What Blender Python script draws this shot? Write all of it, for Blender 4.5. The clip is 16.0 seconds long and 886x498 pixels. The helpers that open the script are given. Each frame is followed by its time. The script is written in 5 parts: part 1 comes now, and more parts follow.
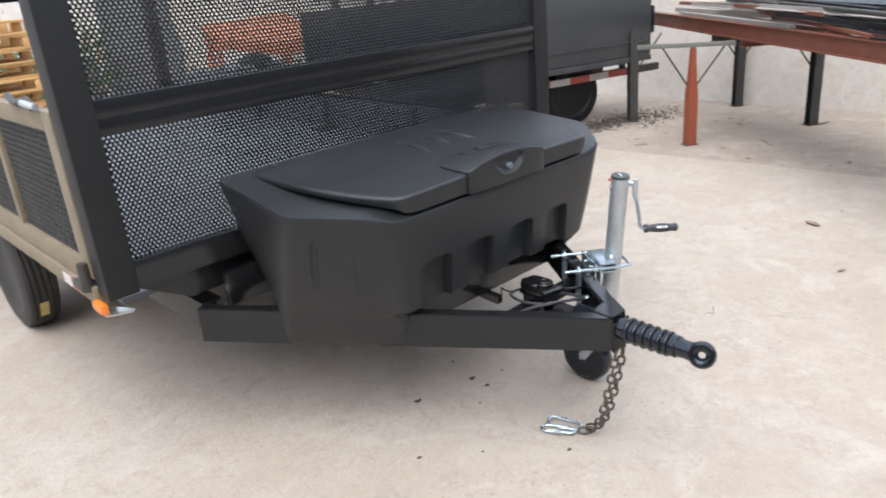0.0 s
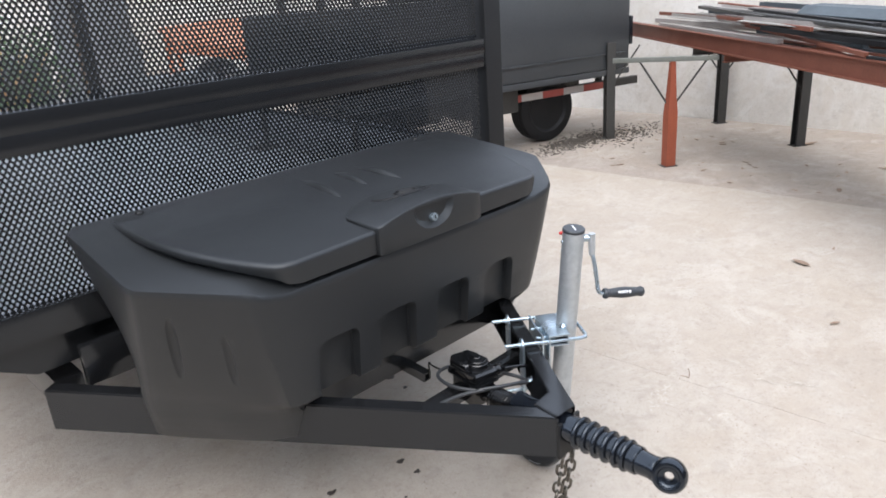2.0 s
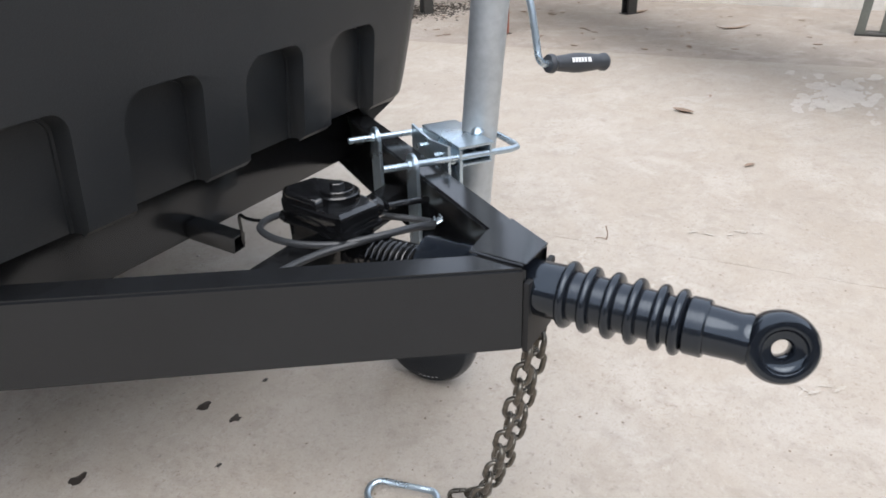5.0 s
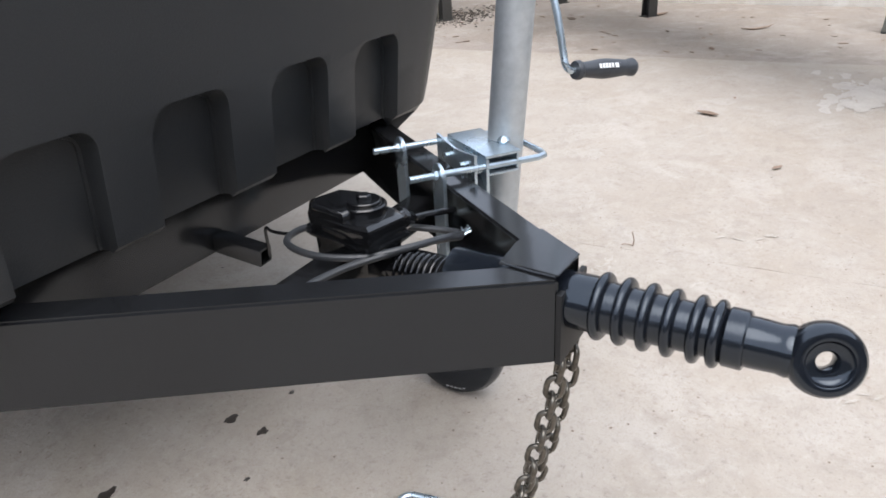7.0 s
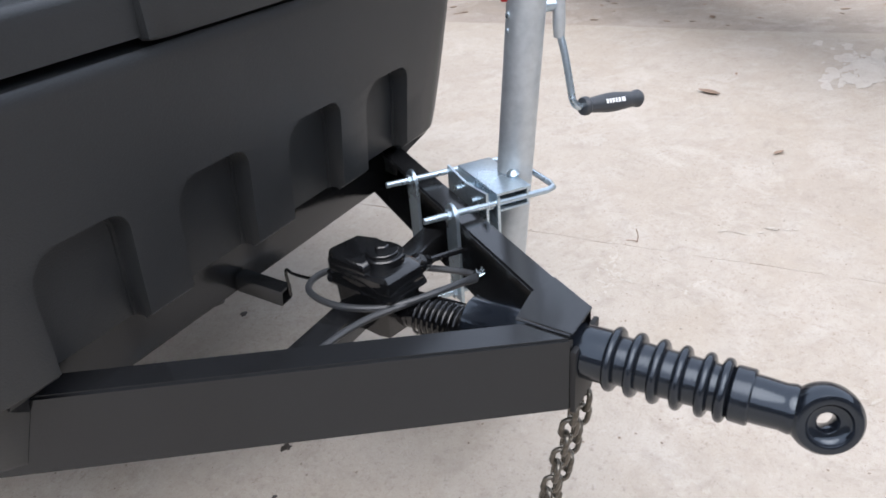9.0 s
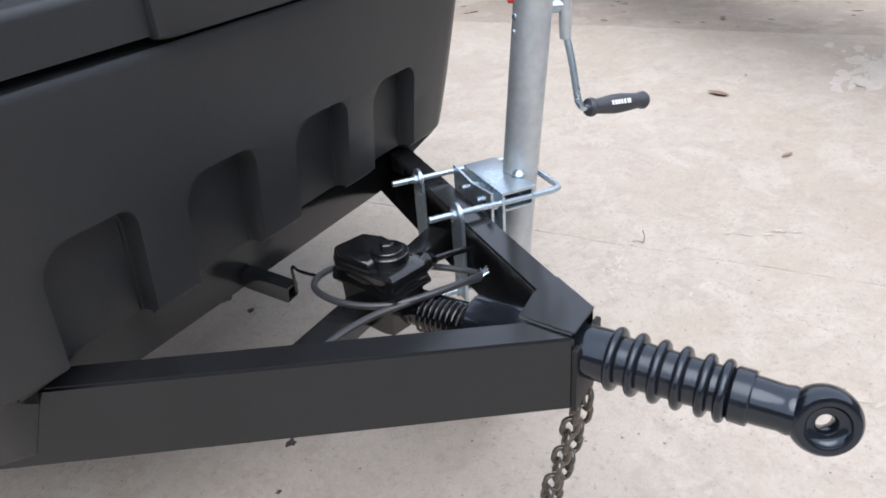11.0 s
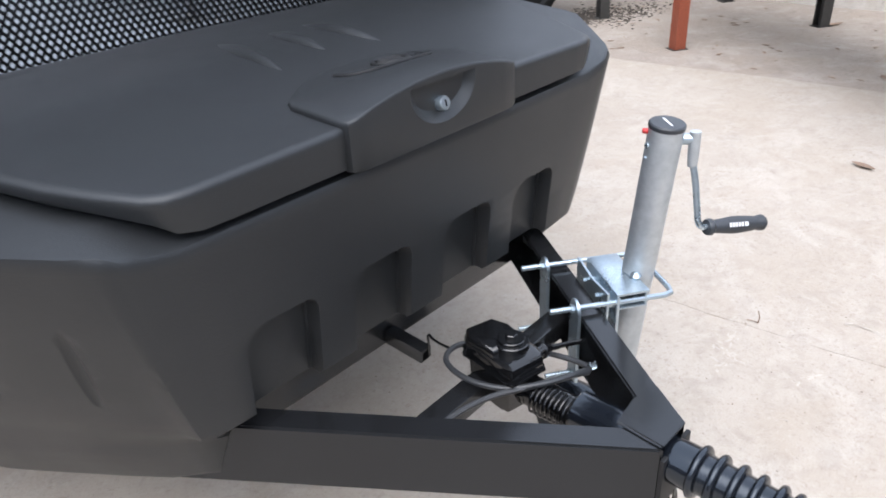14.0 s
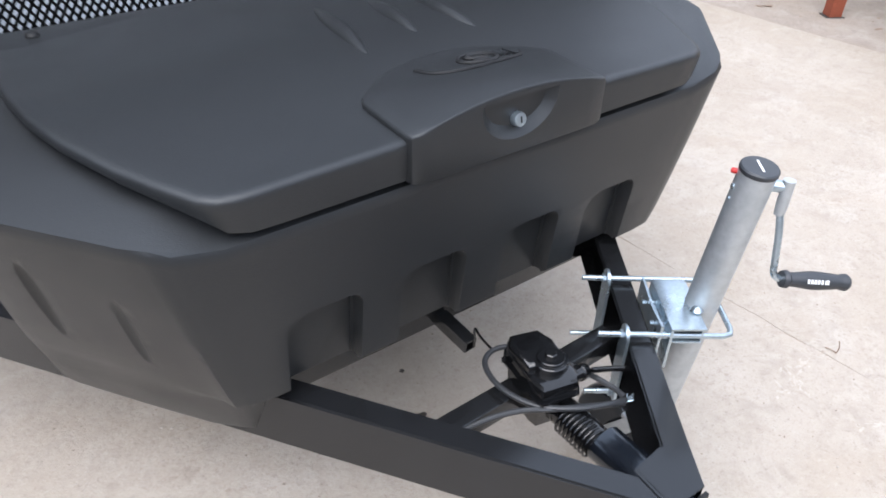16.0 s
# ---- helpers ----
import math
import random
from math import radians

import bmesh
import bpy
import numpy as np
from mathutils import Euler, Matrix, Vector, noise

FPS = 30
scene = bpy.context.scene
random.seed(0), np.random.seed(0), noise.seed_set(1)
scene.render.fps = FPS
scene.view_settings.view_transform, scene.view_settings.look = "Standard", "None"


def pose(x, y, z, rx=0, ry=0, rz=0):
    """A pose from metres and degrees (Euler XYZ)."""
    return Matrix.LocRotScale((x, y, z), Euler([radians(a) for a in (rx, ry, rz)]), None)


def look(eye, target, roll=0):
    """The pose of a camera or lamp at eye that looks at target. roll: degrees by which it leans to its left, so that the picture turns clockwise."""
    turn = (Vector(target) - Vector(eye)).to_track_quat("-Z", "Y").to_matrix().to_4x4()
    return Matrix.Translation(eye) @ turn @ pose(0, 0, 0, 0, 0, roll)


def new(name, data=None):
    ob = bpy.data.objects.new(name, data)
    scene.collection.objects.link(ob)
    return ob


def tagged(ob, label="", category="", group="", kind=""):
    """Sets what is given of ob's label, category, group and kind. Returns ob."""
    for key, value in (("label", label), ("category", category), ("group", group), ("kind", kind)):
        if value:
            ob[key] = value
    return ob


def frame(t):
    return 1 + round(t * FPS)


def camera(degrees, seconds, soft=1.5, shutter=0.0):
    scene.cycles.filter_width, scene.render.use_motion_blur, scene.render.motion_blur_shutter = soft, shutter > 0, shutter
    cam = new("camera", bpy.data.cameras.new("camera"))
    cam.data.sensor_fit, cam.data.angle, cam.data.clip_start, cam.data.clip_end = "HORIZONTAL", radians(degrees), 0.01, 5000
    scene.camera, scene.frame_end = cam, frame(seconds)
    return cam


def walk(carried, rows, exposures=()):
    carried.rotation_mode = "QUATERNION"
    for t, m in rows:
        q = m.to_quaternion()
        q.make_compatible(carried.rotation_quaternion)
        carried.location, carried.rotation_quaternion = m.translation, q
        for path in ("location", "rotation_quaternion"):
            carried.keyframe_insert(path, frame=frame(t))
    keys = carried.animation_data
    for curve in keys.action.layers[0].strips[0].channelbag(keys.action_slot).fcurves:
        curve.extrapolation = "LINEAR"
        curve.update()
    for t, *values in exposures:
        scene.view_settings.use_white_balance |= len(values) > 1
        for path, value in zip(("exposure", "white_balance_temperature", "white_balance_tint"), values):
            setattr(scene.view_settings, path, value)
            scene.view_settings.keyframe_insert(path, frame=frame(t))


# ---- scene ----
cam = camera(63.0, 16.0, soft=1.7, shutter=0.4)
PATH = [
    (0, (-1.798, -1.136, 1.601), (-0.543, 0.248, 0.888), -5.0),
    (0.5, (-1.78, -1.14, 1.615), (-0.437, 0.145, 0.877), -4.2),
    (1, (-1.701, -1.084, 1.613), (-0.318, 0.192, 0.934), -2.9),
    (1.5, (-1.449, -0.987, 1.611), (-0.111, 0.306, 0.877), -3.4),
    (2, (-1.278, -0.899, 1.58), (0.011, 0.458, 0.875), -4.0),
    (2.5, (-1.114, -0.717, 1.524), (0.194, 0.557, 0.708), -4.4),
    (3, (-0.915, -0.476, 1.431), (0.558, 0.595, 0.604), -3.5),
    (3.5, (-0.816, -0.35, 1.256), (0.721, 0.686, 0.505), -3.3),
    (4, (-0.787, -0.304, 1.064), (0.802, 0.672, 0.34), -2.7),
    (4.5, (-0.763, -0.279, 0.948), (0.797, 0.598, 0.057), -1.3),
    (7, (-0.748, -0.245, 0.949), (0.782, 0.698, 0.071), -3.3),
    (7.5, (-0.743, -0.241, 0.975), (0.793, 0.689, 0.093), -3.9),
    (8, (-0.742, -0.236, 1.017), (0.782, 0.703, 0.125), -4.6),
    (8.5, (-0.73, -0.224, 1.046), (0.771, 0.699, 0.099), -4.8),
    (9, (-0.733, -0.219, 1.087), (0.744, 0.701, 0.1), -4.8),
    (11.5, (-0.74, -0.23, 1.094), (0.715, 0.726, 0.109), -4.4),
    (12, (-0.759, -0.216, 1.102), (0.671, 0.788, 0.129), -4.6),
    (12.5, (-0.755, -0.203, 1.098), (0.662, 0.825, 0.13), -4.5),
    (13, (-0.754, -0.206, 1.11), (0.661, 0.821, 0.138), -4.6),
    (13.5, (-0.767, -0.222, 1.202), (0.58, 0.897, 0.236), -4.0),
    (14, (-0.81, -0.277, 1.319), (0.459, 0.927, 0.35), -3.2),
    (14.5, (-0.876, -0.354, 1.421), (0.277, 0.883, 0.352), -1.6),
    (15, (-0.851, -0.39, 1.454), (0.173, 0.902, 0.321), 0.7),
    (15.5, (-0.783, -0.352, 1.46), (0.191, 1.002, 0.356), -1.4),
    (16, (-0.694, -0.262, 1.449), (0.285, 1.031, 0.278), 1.5),
]
EXPOSURES = [(0.0, 0.59, 6600, 11), (1.0, 0.50, 6450, 11), (1.5, 0.62, 6450, 11), (3.5, 0.52, 6450, 10), (4.0, 0.60, 6450, 10), (4.5, 0.45, 6500, 10), (7.0, 0.53, 6450, 11), (9.0, 0.54, 6350, 12), (12.5, 0.61, 6350, 12), (14.0, 0.72, 6320, 12), (16.0, 0.77, 6280, 12)]
walk(cam, [(t, look(eye, target, roll)) for t, eye, target, roll in PATH], EXPOSURES)

# ---- sky and sun: a bright overcast day ----
SUN_EL, SUN_AZ = 62.0, 234.0
world = bpy.data.worlds.new("overcast_sky")
scene.world = world
world.use_nodes = True
wn = world.node_tree.nodes
sky = wn.new("ShaderNodeTexSky")
sky.sky_type, sky.sun_disc = "NISHITA", False
sky.sun_elevation, sky.sun_rotation = radians(SUN_EL), radians(SUN_AZ)
sky.air_density, sky.dust_density, sky.ozone_density = 1.0, 5.0, 1.0
soften = wn.new("ShaderNodeHueSaturation")
soften.inputs["Saturation"].default_value = 0.45
world.node_tree.links.new(sky.outputs["Color"], soften.inputs["Color"])
cloud = wn.new("ShaderNodeMix")      # a closed layer of cloud over the clear sky
cloud.data_type = "RGBA"
cloud.inputs["Factor"].default_value = 0.8
[q for q in cloud.inputs if q.name == "B" and q.type == "RGBA"][0].default_value = (4.85, 5.45, 6.5, 1)
world.node_tree.links.new(soften.outputs["Color"], [q for q in cloud.inputs if q.name == "A" and q.type == "RGBA"][0])
world.node_tree.links.new([q for q in cloud.outputs if q.type == "RGBA"][0], wn["Background"].inputs["Color"])
wn["Background"].inputs["Strength"].default_value = 0.225
sun_data = bpy.data.lights.new("sun", "SUN")
sun_data.energy, sun_data.angle, sun_data.color = 1.9, radians(60), (1.0, 0.97, 0.945)
sun = new("sun", sun_data)
sun.matrix_basis = look((0, 0, 0), (-math.sin(radians(SUN_AZ)) * math.cos(radians(SUN_EL)),
                                    -math.cos(radians(SUN_AZ)) * math.cos(radians(SUN_EL)), -math.sin(radians(SUN_EL))))


# ---- materials ----
def mat(name, base, other=None, rough=0.5, metal=0.0, fine=180.0, coarse=6.0, bump=0.1, spread=0.5, rough_spread=0.12,
        worn=None, worn_at=0.62, coat=0.0, random_tint=0.0, spec=0.5, tint=(1, 1, 1)):
    """A surface with variation at two scales: coarse patches between two colours, fine grain in relief, and worn spots."""
    m = bpy.data.materials.new(name)
    m.use_nodes = True
    nt = m.node_tree
    bsdf = nt.nodes["Principled BSDF"]
    other = other or tuple(c * 0.75 for c in base)
    tc = nt.nodes.new("ShaderNodeTexCoord")

    def noise_tex(scale, detail, rough_=0.55):
        n = nt.nodes.new("ShaderNodeTexNoise")
        n.inputs["Scale"].default_value, n.inputs["Detail"].default_value, n.inputs["Roughness"].default_value = scale, detail, rough_
        nt.links.new(tc.outputs["Object"], n.inputs["Vector"])
        return n

    def ramp(src, a, b):
        r = nt.nodes.new("ShaderNodeMapRange")
        r.inputs["From Min"].default_value, r.inputs["From Max"].default_value = a, b
        nt.links.new(src, r.inputs["Value"])
        return r.outputs["Result"]

    def blend(fac, a, b):
        x = nt.nodes.new("ShaderNodeMix")
        x.data_type = "RGBA"
        for key, v in (("A", a), ("B", b)):
            sock = [s for s in x.inputs if s.name == key and s.type == "RGBA"][0]
            if isinstance(v, tuple):
                sock.default_value = (*v, 1)
            else:
                nt.links.new(v, sock)
        nt.links.new(fac, x.inputs["Factor"])
        return [s for s in x.outputs if s.type == "RGBA"][0]

    big, small = noise_tex(coarse, 5), noise_tex(fine, 3)
    colour = blend(ramp(big.outputs["Fac"], 0.5 - 0.5 * spread, 0.5 + 0.5 * spread), base, other)
    grain = blend(ramp(small.outputs["Fac"], 0.3, 0.75), tuple(c * 1.08 for c in base), tuple(c * 0.82 for c in other))
    mid = nt.nodes.new("ShaderNodeMix")
    mid.data_type = "RGBA"
    mid.inputs["Factor"].default_value = 0.35
    nt.links.new(colour, [s for s in mid.inputs if s.name == "A" and s.type == "RGBA"][0])
    nt.links.new(grain, [s for s in mid.inputs if s.name == "B" and s.type == "RGBA"][0])
    colour = [s for s in mid.outputs if s.type == "RGBA"][0]
    if worn:
        patch = noise_tex(coarse * 4.3, 8, 0.7)
        colour = blend(ramp(patch.outputs["Fac"], worn_at, worn_at + 0.06), colour, worn)
    if random_tint:
        info = nt.nodes.new("ShaderNodeObjectInfo")
        hsv = nt.nodes.new("ShaderNodeHueSaturation")
        nt.links.new(ramp(info.outputs["Random"], 0.0, 1.0), hsv.inputs["Fac"])
        hsv.inputs["Value"].default_value = 1 + random_tint
        nt.links.new(colour, hsv.inputs["Color"])
        colour = hsv.outputs["Color"]
    nt.links.new(colour, bsdf.inputs["Base Color"])
    rr = nt.nodes.new("ShaderNodeMapRange")
    rr.inputs["To Min"].default_value, rr.inputs["To Max"].default_value = max(0.03, rough - rough_spread), min(1, rough + rough_spread)
    nt.links.new(big.outputs["Fac"], rr.inputs["Value"])
    nt.links.new(rr.outputs["Result"], bsdf.inputs["Roughness"])
    bsdf.inputs["Metallic"].default_value = metal
    bsdf.inputs["Coat Weight"].default_value = coat
    bsdf.inputs["Specular IOR Level"].default_value = spec
    bsdf.inputs["Specular Tint"].default_value = (*tint, 1)
    if bump:
        b = nt.nodes.new("ShaderNodeBump")
        b.inputs["Strength"].default_value, b.inputs["Distance"].default_value = bump, 0.002
        nt.links.new(small.outputs["Fac"], b.inputs["Height"])
        nt.links.new(b.outputs["Normal"], bsdf.inputs["Normal"])
    return m


PLASTIC = mat("moulded_black_plastic", (0.0182, 0.0194, 0.0208), (0.0120, 0.0130, 0.0141), 0.42, fine=420, coarse=3, bump=0.25, rough_spread=0.12, spec=0.5, tint=(0.93, 0.97, 1.0))
PAINT = mat("satin_black_paint", (0.0122, 0.0126, 0.0136), (0.0088, 0.0091, 0.0099), 0.18, fine=90, coarse=5, bump=0.05, worn=(0.024, 0.023, 0.022), worn_at=0.70, tint=(0.90, 0.95, 1.0))
MATT = mat("matt_black_paint", (0.0140, 0.0143, 0.0150), (0.0100, 0.0103, 0.0110), 0.55, fine=90, coarse=5, bump=0.08, spec=0.3)
GLOSS = mat("gloss_black_coating", (0.0072, 0.0090, 0.0128), (0.0052, 0.0065, 0.0092), 0.14, fine=60, coarse=8, bump=0.03, spec=0.7, tint=(0.80, 0.90, 1.0))
OILED = mat("oily_black_enamel", (0.006, 0.0062, 0.0068), (0.0042, 0.0044, 0.005), 0.11, fine=55, coarse=12, bump=0.35, spec=0.6)
RUBBER = mat("black_rubber", (0.0065, 0.0082, 0.0118), (0.009, 0.0105, 0.0135), 0.21, fine=200, coarse=9, bump=0.1, spec=0.65, tint=(0.80, 0.90, 1.0))
TYRE = mat("dusty_tyre_rubber", (0.018, 0.018, 0.018), (0.05, 0.047, 0.042), 0.75, fine=160, coarse=7, bump=0.3)
ZINC = mat("bright_zinc", (0.54, 0.625, 0.685), (0.38, 0.46, 0.52), 0.29, 0.88, fine=120, coarse=14, bump=0.06)
GALV = mat("galvanised_steel", (0.55, 0.58, 0.60), (0.43, 0.46, 0.48), 0.46, 0.7, fine=70, coarse=22, bump=0.08, worn=(0.34, 0.35, 0.36), worn_at=0.68)
STEEL = mat("plain_steel", (0.66, 0.66, 0.65), (0.55, 0.55, 0.55), 0.3, 0.9, fine=150, coarse=12, bump=0.05)
CHAIN = mat("oiled_chain_steel", (0.2040, 0.1870, 0.1598), (0.0578, 0.0503, 0.0408), 0.30, 0.75, fine=140, coarse=30, bump=0.12)
CABLE = mat("grey_cable_sheath", (0.030, 0.032, 0.035), (0.022, 0.0235, 0.026), 0.42, fine=220, coarse=20, bump=0.05)
GRIP = mat("dark_grip_plastic", (0.035, 0.039, 0.045), (0.025, 0.028, 0.033), 0.45, fine=200, coarse=15, bump=0.06)
WHITE = mat("white_print", (0.75, 0.75, 0.74), (0.62, 0.62, 0.62), 0.5, fine=150, coarse=30, bump=0.0)
RED = mat("red_plastic", (0.55, 0.03, 0.025), (0.42, 0.02, 0.02), 0.4, fine=150, coarse=20, bump=0.03)


def concrete(name, base, dark, pale, rough=0.85):
    """Weathered concrete: clouds, mottles, dark pits, pale scuffs and hairline marks, with relief."""
    m = bpy.data.materials.new(name)
    m.use_nodes = True
    nt = m.node_tree
    bsdf = nt.nodes["Principled BSDF"]
    tc = nt.nodes.new("ShaderNodeTexCoord")

    def field(scale, detail, stretch=(1, 1, 1), distort=0.0, rough_=0.6):
        mp = nt.nodes.new("ShaderNodeMapping")
        mp.inputs["Scale"].default_value = stretch
        n = nt.nodes.new("ShaderNodeTexNoise")
        n.inputs["Scale"].default_value, n.inputs["Detail"].default_value = scale, detail
        n.inputs["Distortion"].default_value, n.inputs["Roughness"].default_value = distort, rough_
        nt.links.new(tc.outputs["Object"], mp.inputs["Vector"])
        nt.links.new(mp.outputs["Vector"], n.inputs["Vector"])
        return n.outputs["Fac"]

    def ranged(src, a, b, hi=1.0):
        r = nt.nodes.new("ShaderNodeMapRange")
        r.inputs["From Min"].default_value, r.inputs["From Max"].default_value, r.inputs["To Max"].default_value = a, b, hi
        nt.links.new(src, r.inputs["Value"])
        return r.outputs["Result"]

    def over(fac, under, colour):
        x = nt.nodes.new("ShaderNodeMix")
        x.data_type = "RGBA"
        sa = [q for q in x.inputs if q.name == "A" and q.type == "RGBA"][0]
        sb = [q for q in x.inputs if q.name == "B" and q.type == "RGBA"][0]
        if isinstance(under, tuple):
            sa.default_value = (*under, 1)
        else:
            nt.links.new(under, sa)
        sb.default_value = (*colour, 1)
        nt.links.new(fac, x.inputs["Factor"])
        return [q for q in x.outputs if q.type == "RGBA"][0]

    def both(a, b):
        x = nt.nodes.new("ShaderNodeMath")
        x.operation = "MULTIPLY"
        nt.links.new(a, x.inputs[0])
        nt.links.new(b, x.inputs[1])
        return x.outputs[0]

    fine = field(55, 6, rough_=0.7)
    c = over(ranged(field(0.9, 6), 0.35, 0.68, 0.8), base, dark)
    c = over(ranged(field(4.5, 6, distort=0.6), 0.50, 0.66, 0.5), c, pale)
    c = over(ranged(field(9.0, 5, distort=1.0), 0.56, 0.70, 0.45), c, tuple(v * 0.82 for v in dark))
    c = over(ranged(fine, 0.57, 0.69, 0.60), c, tuple(v * 0.60 for v in dark))
    c = over(ranged(field(2.3, 7, distort=1.2, rough_=0.65), 0.47, 0.66, 0.60), c, tuple(v * f for v, f in zip(base, (0.86, 0.815, 0.76))))
    c = over(ranged(field(6.5, 6, distort=1.6, rough_=0.7), 0.54, 0.64, 0.42), c, tuple(v * f for v, f in zip(base, (0.80, 0.77, 0.74))))
    c = over(ranged(field(3.1, 6, (1.0, 1.3, 1.0), 0.9), 0.55, 0.66, 0.32), c, tuple(min(0.78, v * 1.10) for v in pale))
    patchy = ranged(field(3.2, 5, distort=0.8), 0.42, 0.60)
    c = over(ranged(field(13, 8, distort=0.6, rough_=0.8), 0.51, 0.70, 0.42), c, tuple(v * 0.74 for v in dark))
    c = over(ranged(field(40, 6, distort=0.3, rough_=0.8), 0.55, 0.70, 0.45), c, tuple(min(0.75, v * 1.12) for v in pale))
    c = over(both(ranged(field(62, 6, distort=0.5, rough_=0.85), 0.54, 0.67, 0.75), patchy), c, tuple(v * f for v, f in zip(dark, (0.62, 0.55, 0.48))))
    c = over(ranged(field(80, 3, distort=0.4, rough_=0.7), 0.66, 0.73, 0.55), c, tuple(v * 0.42 for v in dark))
    c = over(ranged(field(170, 4, rough_=0.8), 0.53, 0.68, 0.35), c, tuple(v * f for v, f in zip(dark, (0.66, 0.60, 0.53))))
    c = over(ranged(field(22, 4, (1.0, 5.0, 1.0), 0.5), 0.64, 0.72, 0.35), c, pale)
    c = over(ranged(field(16, 3, (7.0, 0.8, 1.0), 1.2), 0.70, 0.74, 0.5), c, tuple(v * 0.6 for v in dark))
    nt.links.new(c, bsdf.inputs["Base Color"])
    bsdf.inputs["Roughness"].default_value = rough
    b = nt.nodes.new("ShaderNodeBump")
    b.inputs["Strength"].default_value, b.inputs["Distance"].default_value = 0.8, 0.004
    nt.links.new(fine, b.inputs["Height"])
    nt.links.new(b.outputs["Normal"], bsdf.inputs["Normal"])
    return m


CONCRETE = concrete("pale_worn_concrete", (0.428, 0.380, 0.325), (0.352, 0.300, 0.247), (0.455, 0.414, 0.368))
SCUFF = concrete("chipped_concrete", (0.470, 0.426, 0.372), (0.425, 0.376, 0.322), (0.49, 0.45, 0.40))
DIRT = concrete("dusty_concrete_strip", (0.372, 0.325, 0.278), (0.252, 0.213, 0.180), (0.438, 0.394, 0.350), 0.92)
JOINT = mat("joint_dirt", (0.31, 0.255, 0.20), (0.21, 0.165, 0.125), 0.95, fine=300, coarse=25, bump=0.6)
LIME = concrete("dried_lime", (0.505, 0.468, 0.420), (0.455, 0.412, 0.362), (0.54, 0.51, 0.47))
GROUND = mat("packed_ground", (0.42, 0.37, 0.32), (0.33, 0.29, 0.25), 0.95, fine=14, coarse=0.4, bump=0.5)
# dark grey for the two added walls that hold back low light
SCREENWALL = mat("grey_screen_wall", (0.14, 0.136, 0.13), (0.11, 0.107, 0.102), 0.6, fine=30, coarse=1.2, bump=0.1)
RENDERED = concrete("pale_rendered_wall", (0.68, 0.65, 0.60), (0.56, 0.525, 0.47), (0.74, 0.72, 0.685), 0.88)
REDLEAD = mat("bright_red_primer", (0.30, 0.075, 0.035), (0.22, 0.055, 0.03), 0.6, fine=70, coarse=4, bump=0.15, worn=(0.14, 0.06, 0.04), worn_at=0.64)
OXIDE = mat("red_oxide_primer", (0.20, 0.066, 0.038), (0.135, 0.046, 0.028), 0.6, fine=70, coarse=4, bump=0.15, worn=(0.14, 0.06, 0.04), worn_at=0.64)
DARKSTEEL = mat("dark_mill_steel", (0.045, 0.044, 0.041), (0.03, 0.029, 0.027), 0.5, 0.2, fine=80, coarse=5, bump=0.15, worn=(0.16, 0.09, 0.06), worn_at=0.67, random_tint=0.5)
PALESTEEL = mat("pale_bar_steel", (0.36, 0.34, 0.32), (0.24, 0.22, 0.20), 0.45, 0.35, fine=90, coarse=4, bump=0.1, random_tint=0.4)
BLUESTEEL = mat("blue_grey_sheet", (0.09, 0.11, 0.125), (0.05, 0.062, 0.07), 0.7, 0.0, fine=90, coarse=4, bump=0.1)
TRUCK = mat("dark_grey_truck_paint", (0.046, 0.050, 0.053), (0.034, 0.037, 0.040), 0.34, fine=60, coarse=2, bump=0.06, worn=(0.055, 0.055, 0.053), worn_at=0.68)
TAN = mat("dusty_tan_paint", (0.25, 0.20, 0.135), (0.165, 0.135, 0.09), 0.55, fine=80, coarse=7, bump=0.12, worn=(0.10, 0.085, 0.065), worn_at=0.63)
AMBER = mat("amber_lens", (0.75, 0.22, 0.03), (0.62, 0.17, 0.02), 0.2, fine=100, coarse=20, bump=0.0)
WOOD = mat("yellow_pine", (0.50, 0.30, 0.12), (0.36, 0.21, 0.085), 0.7, fine=40, coarse=3, bump=0.2, random_tint=0.3)
ORANGE = mat("orange_machine_paint", (0.66, 0.30, 0.17), (0.55, 0.19, 0.09), 0.5, fine=60, coarse=3, bump=0.1, worn=(0.5, 0.36, 0.28), worn_at=0.62)
LEAF = mat("dry_leaf", (0.26, 0.18, 0.13), (0.16, 0.11, 0.078), 0.8, fine=120, coarse=30, bump=0.2, random_tint=0.4)
LITTER = mat("leaf_litter", (0.085, 0.072, 0.058), (0.045, 0.037, 0.030), 0.9, fine=60, coarse=9, bump=0.3)
LABEL = mat("yellow_paper_label", (0.55, 0.45, 0.17), (0.42, 0.34, 0.13), 0.7, fine=80, coarse=15, bump=0.02)
GRIT = mat("brown_grit", (0.24, 0.185, 0.14), (0.13, 0.10, 0.075), 0.9, fine=60, coarse=9, bump=0.2)
GREYGREEN = mat("grey_green_paint", (0.15, 0.155, 0.135), (0.10, 0.105, 0.09), 0.55, fine=60, coarse=5, bump=0.1, worn=(0.2, 0.15, 0.11), worn_at=0.64)
STAIN = mat("dark_oil_spot", (0.028, 0.022, 0.018), (0.05, 0.04, 0.032), 0.55, fine=150, coarse=40, bump=0.2)
GREEN = mat("foliage", (0.05, 0.10, 0.03), (0.03, 0.065, 0.02), 0.6, fine=80, coarse=6, bump=0.1, random_tint=0.5)
DECK = mat("pale_deck_sheet", (0.135, 0.147, 0.162), (0.098, 0.107, 0.118), 0.5, 0.1, fine=60, coarse=2, bump=0.1, worn=(0.20, 0.195, 0.19), worn_at=0.66)
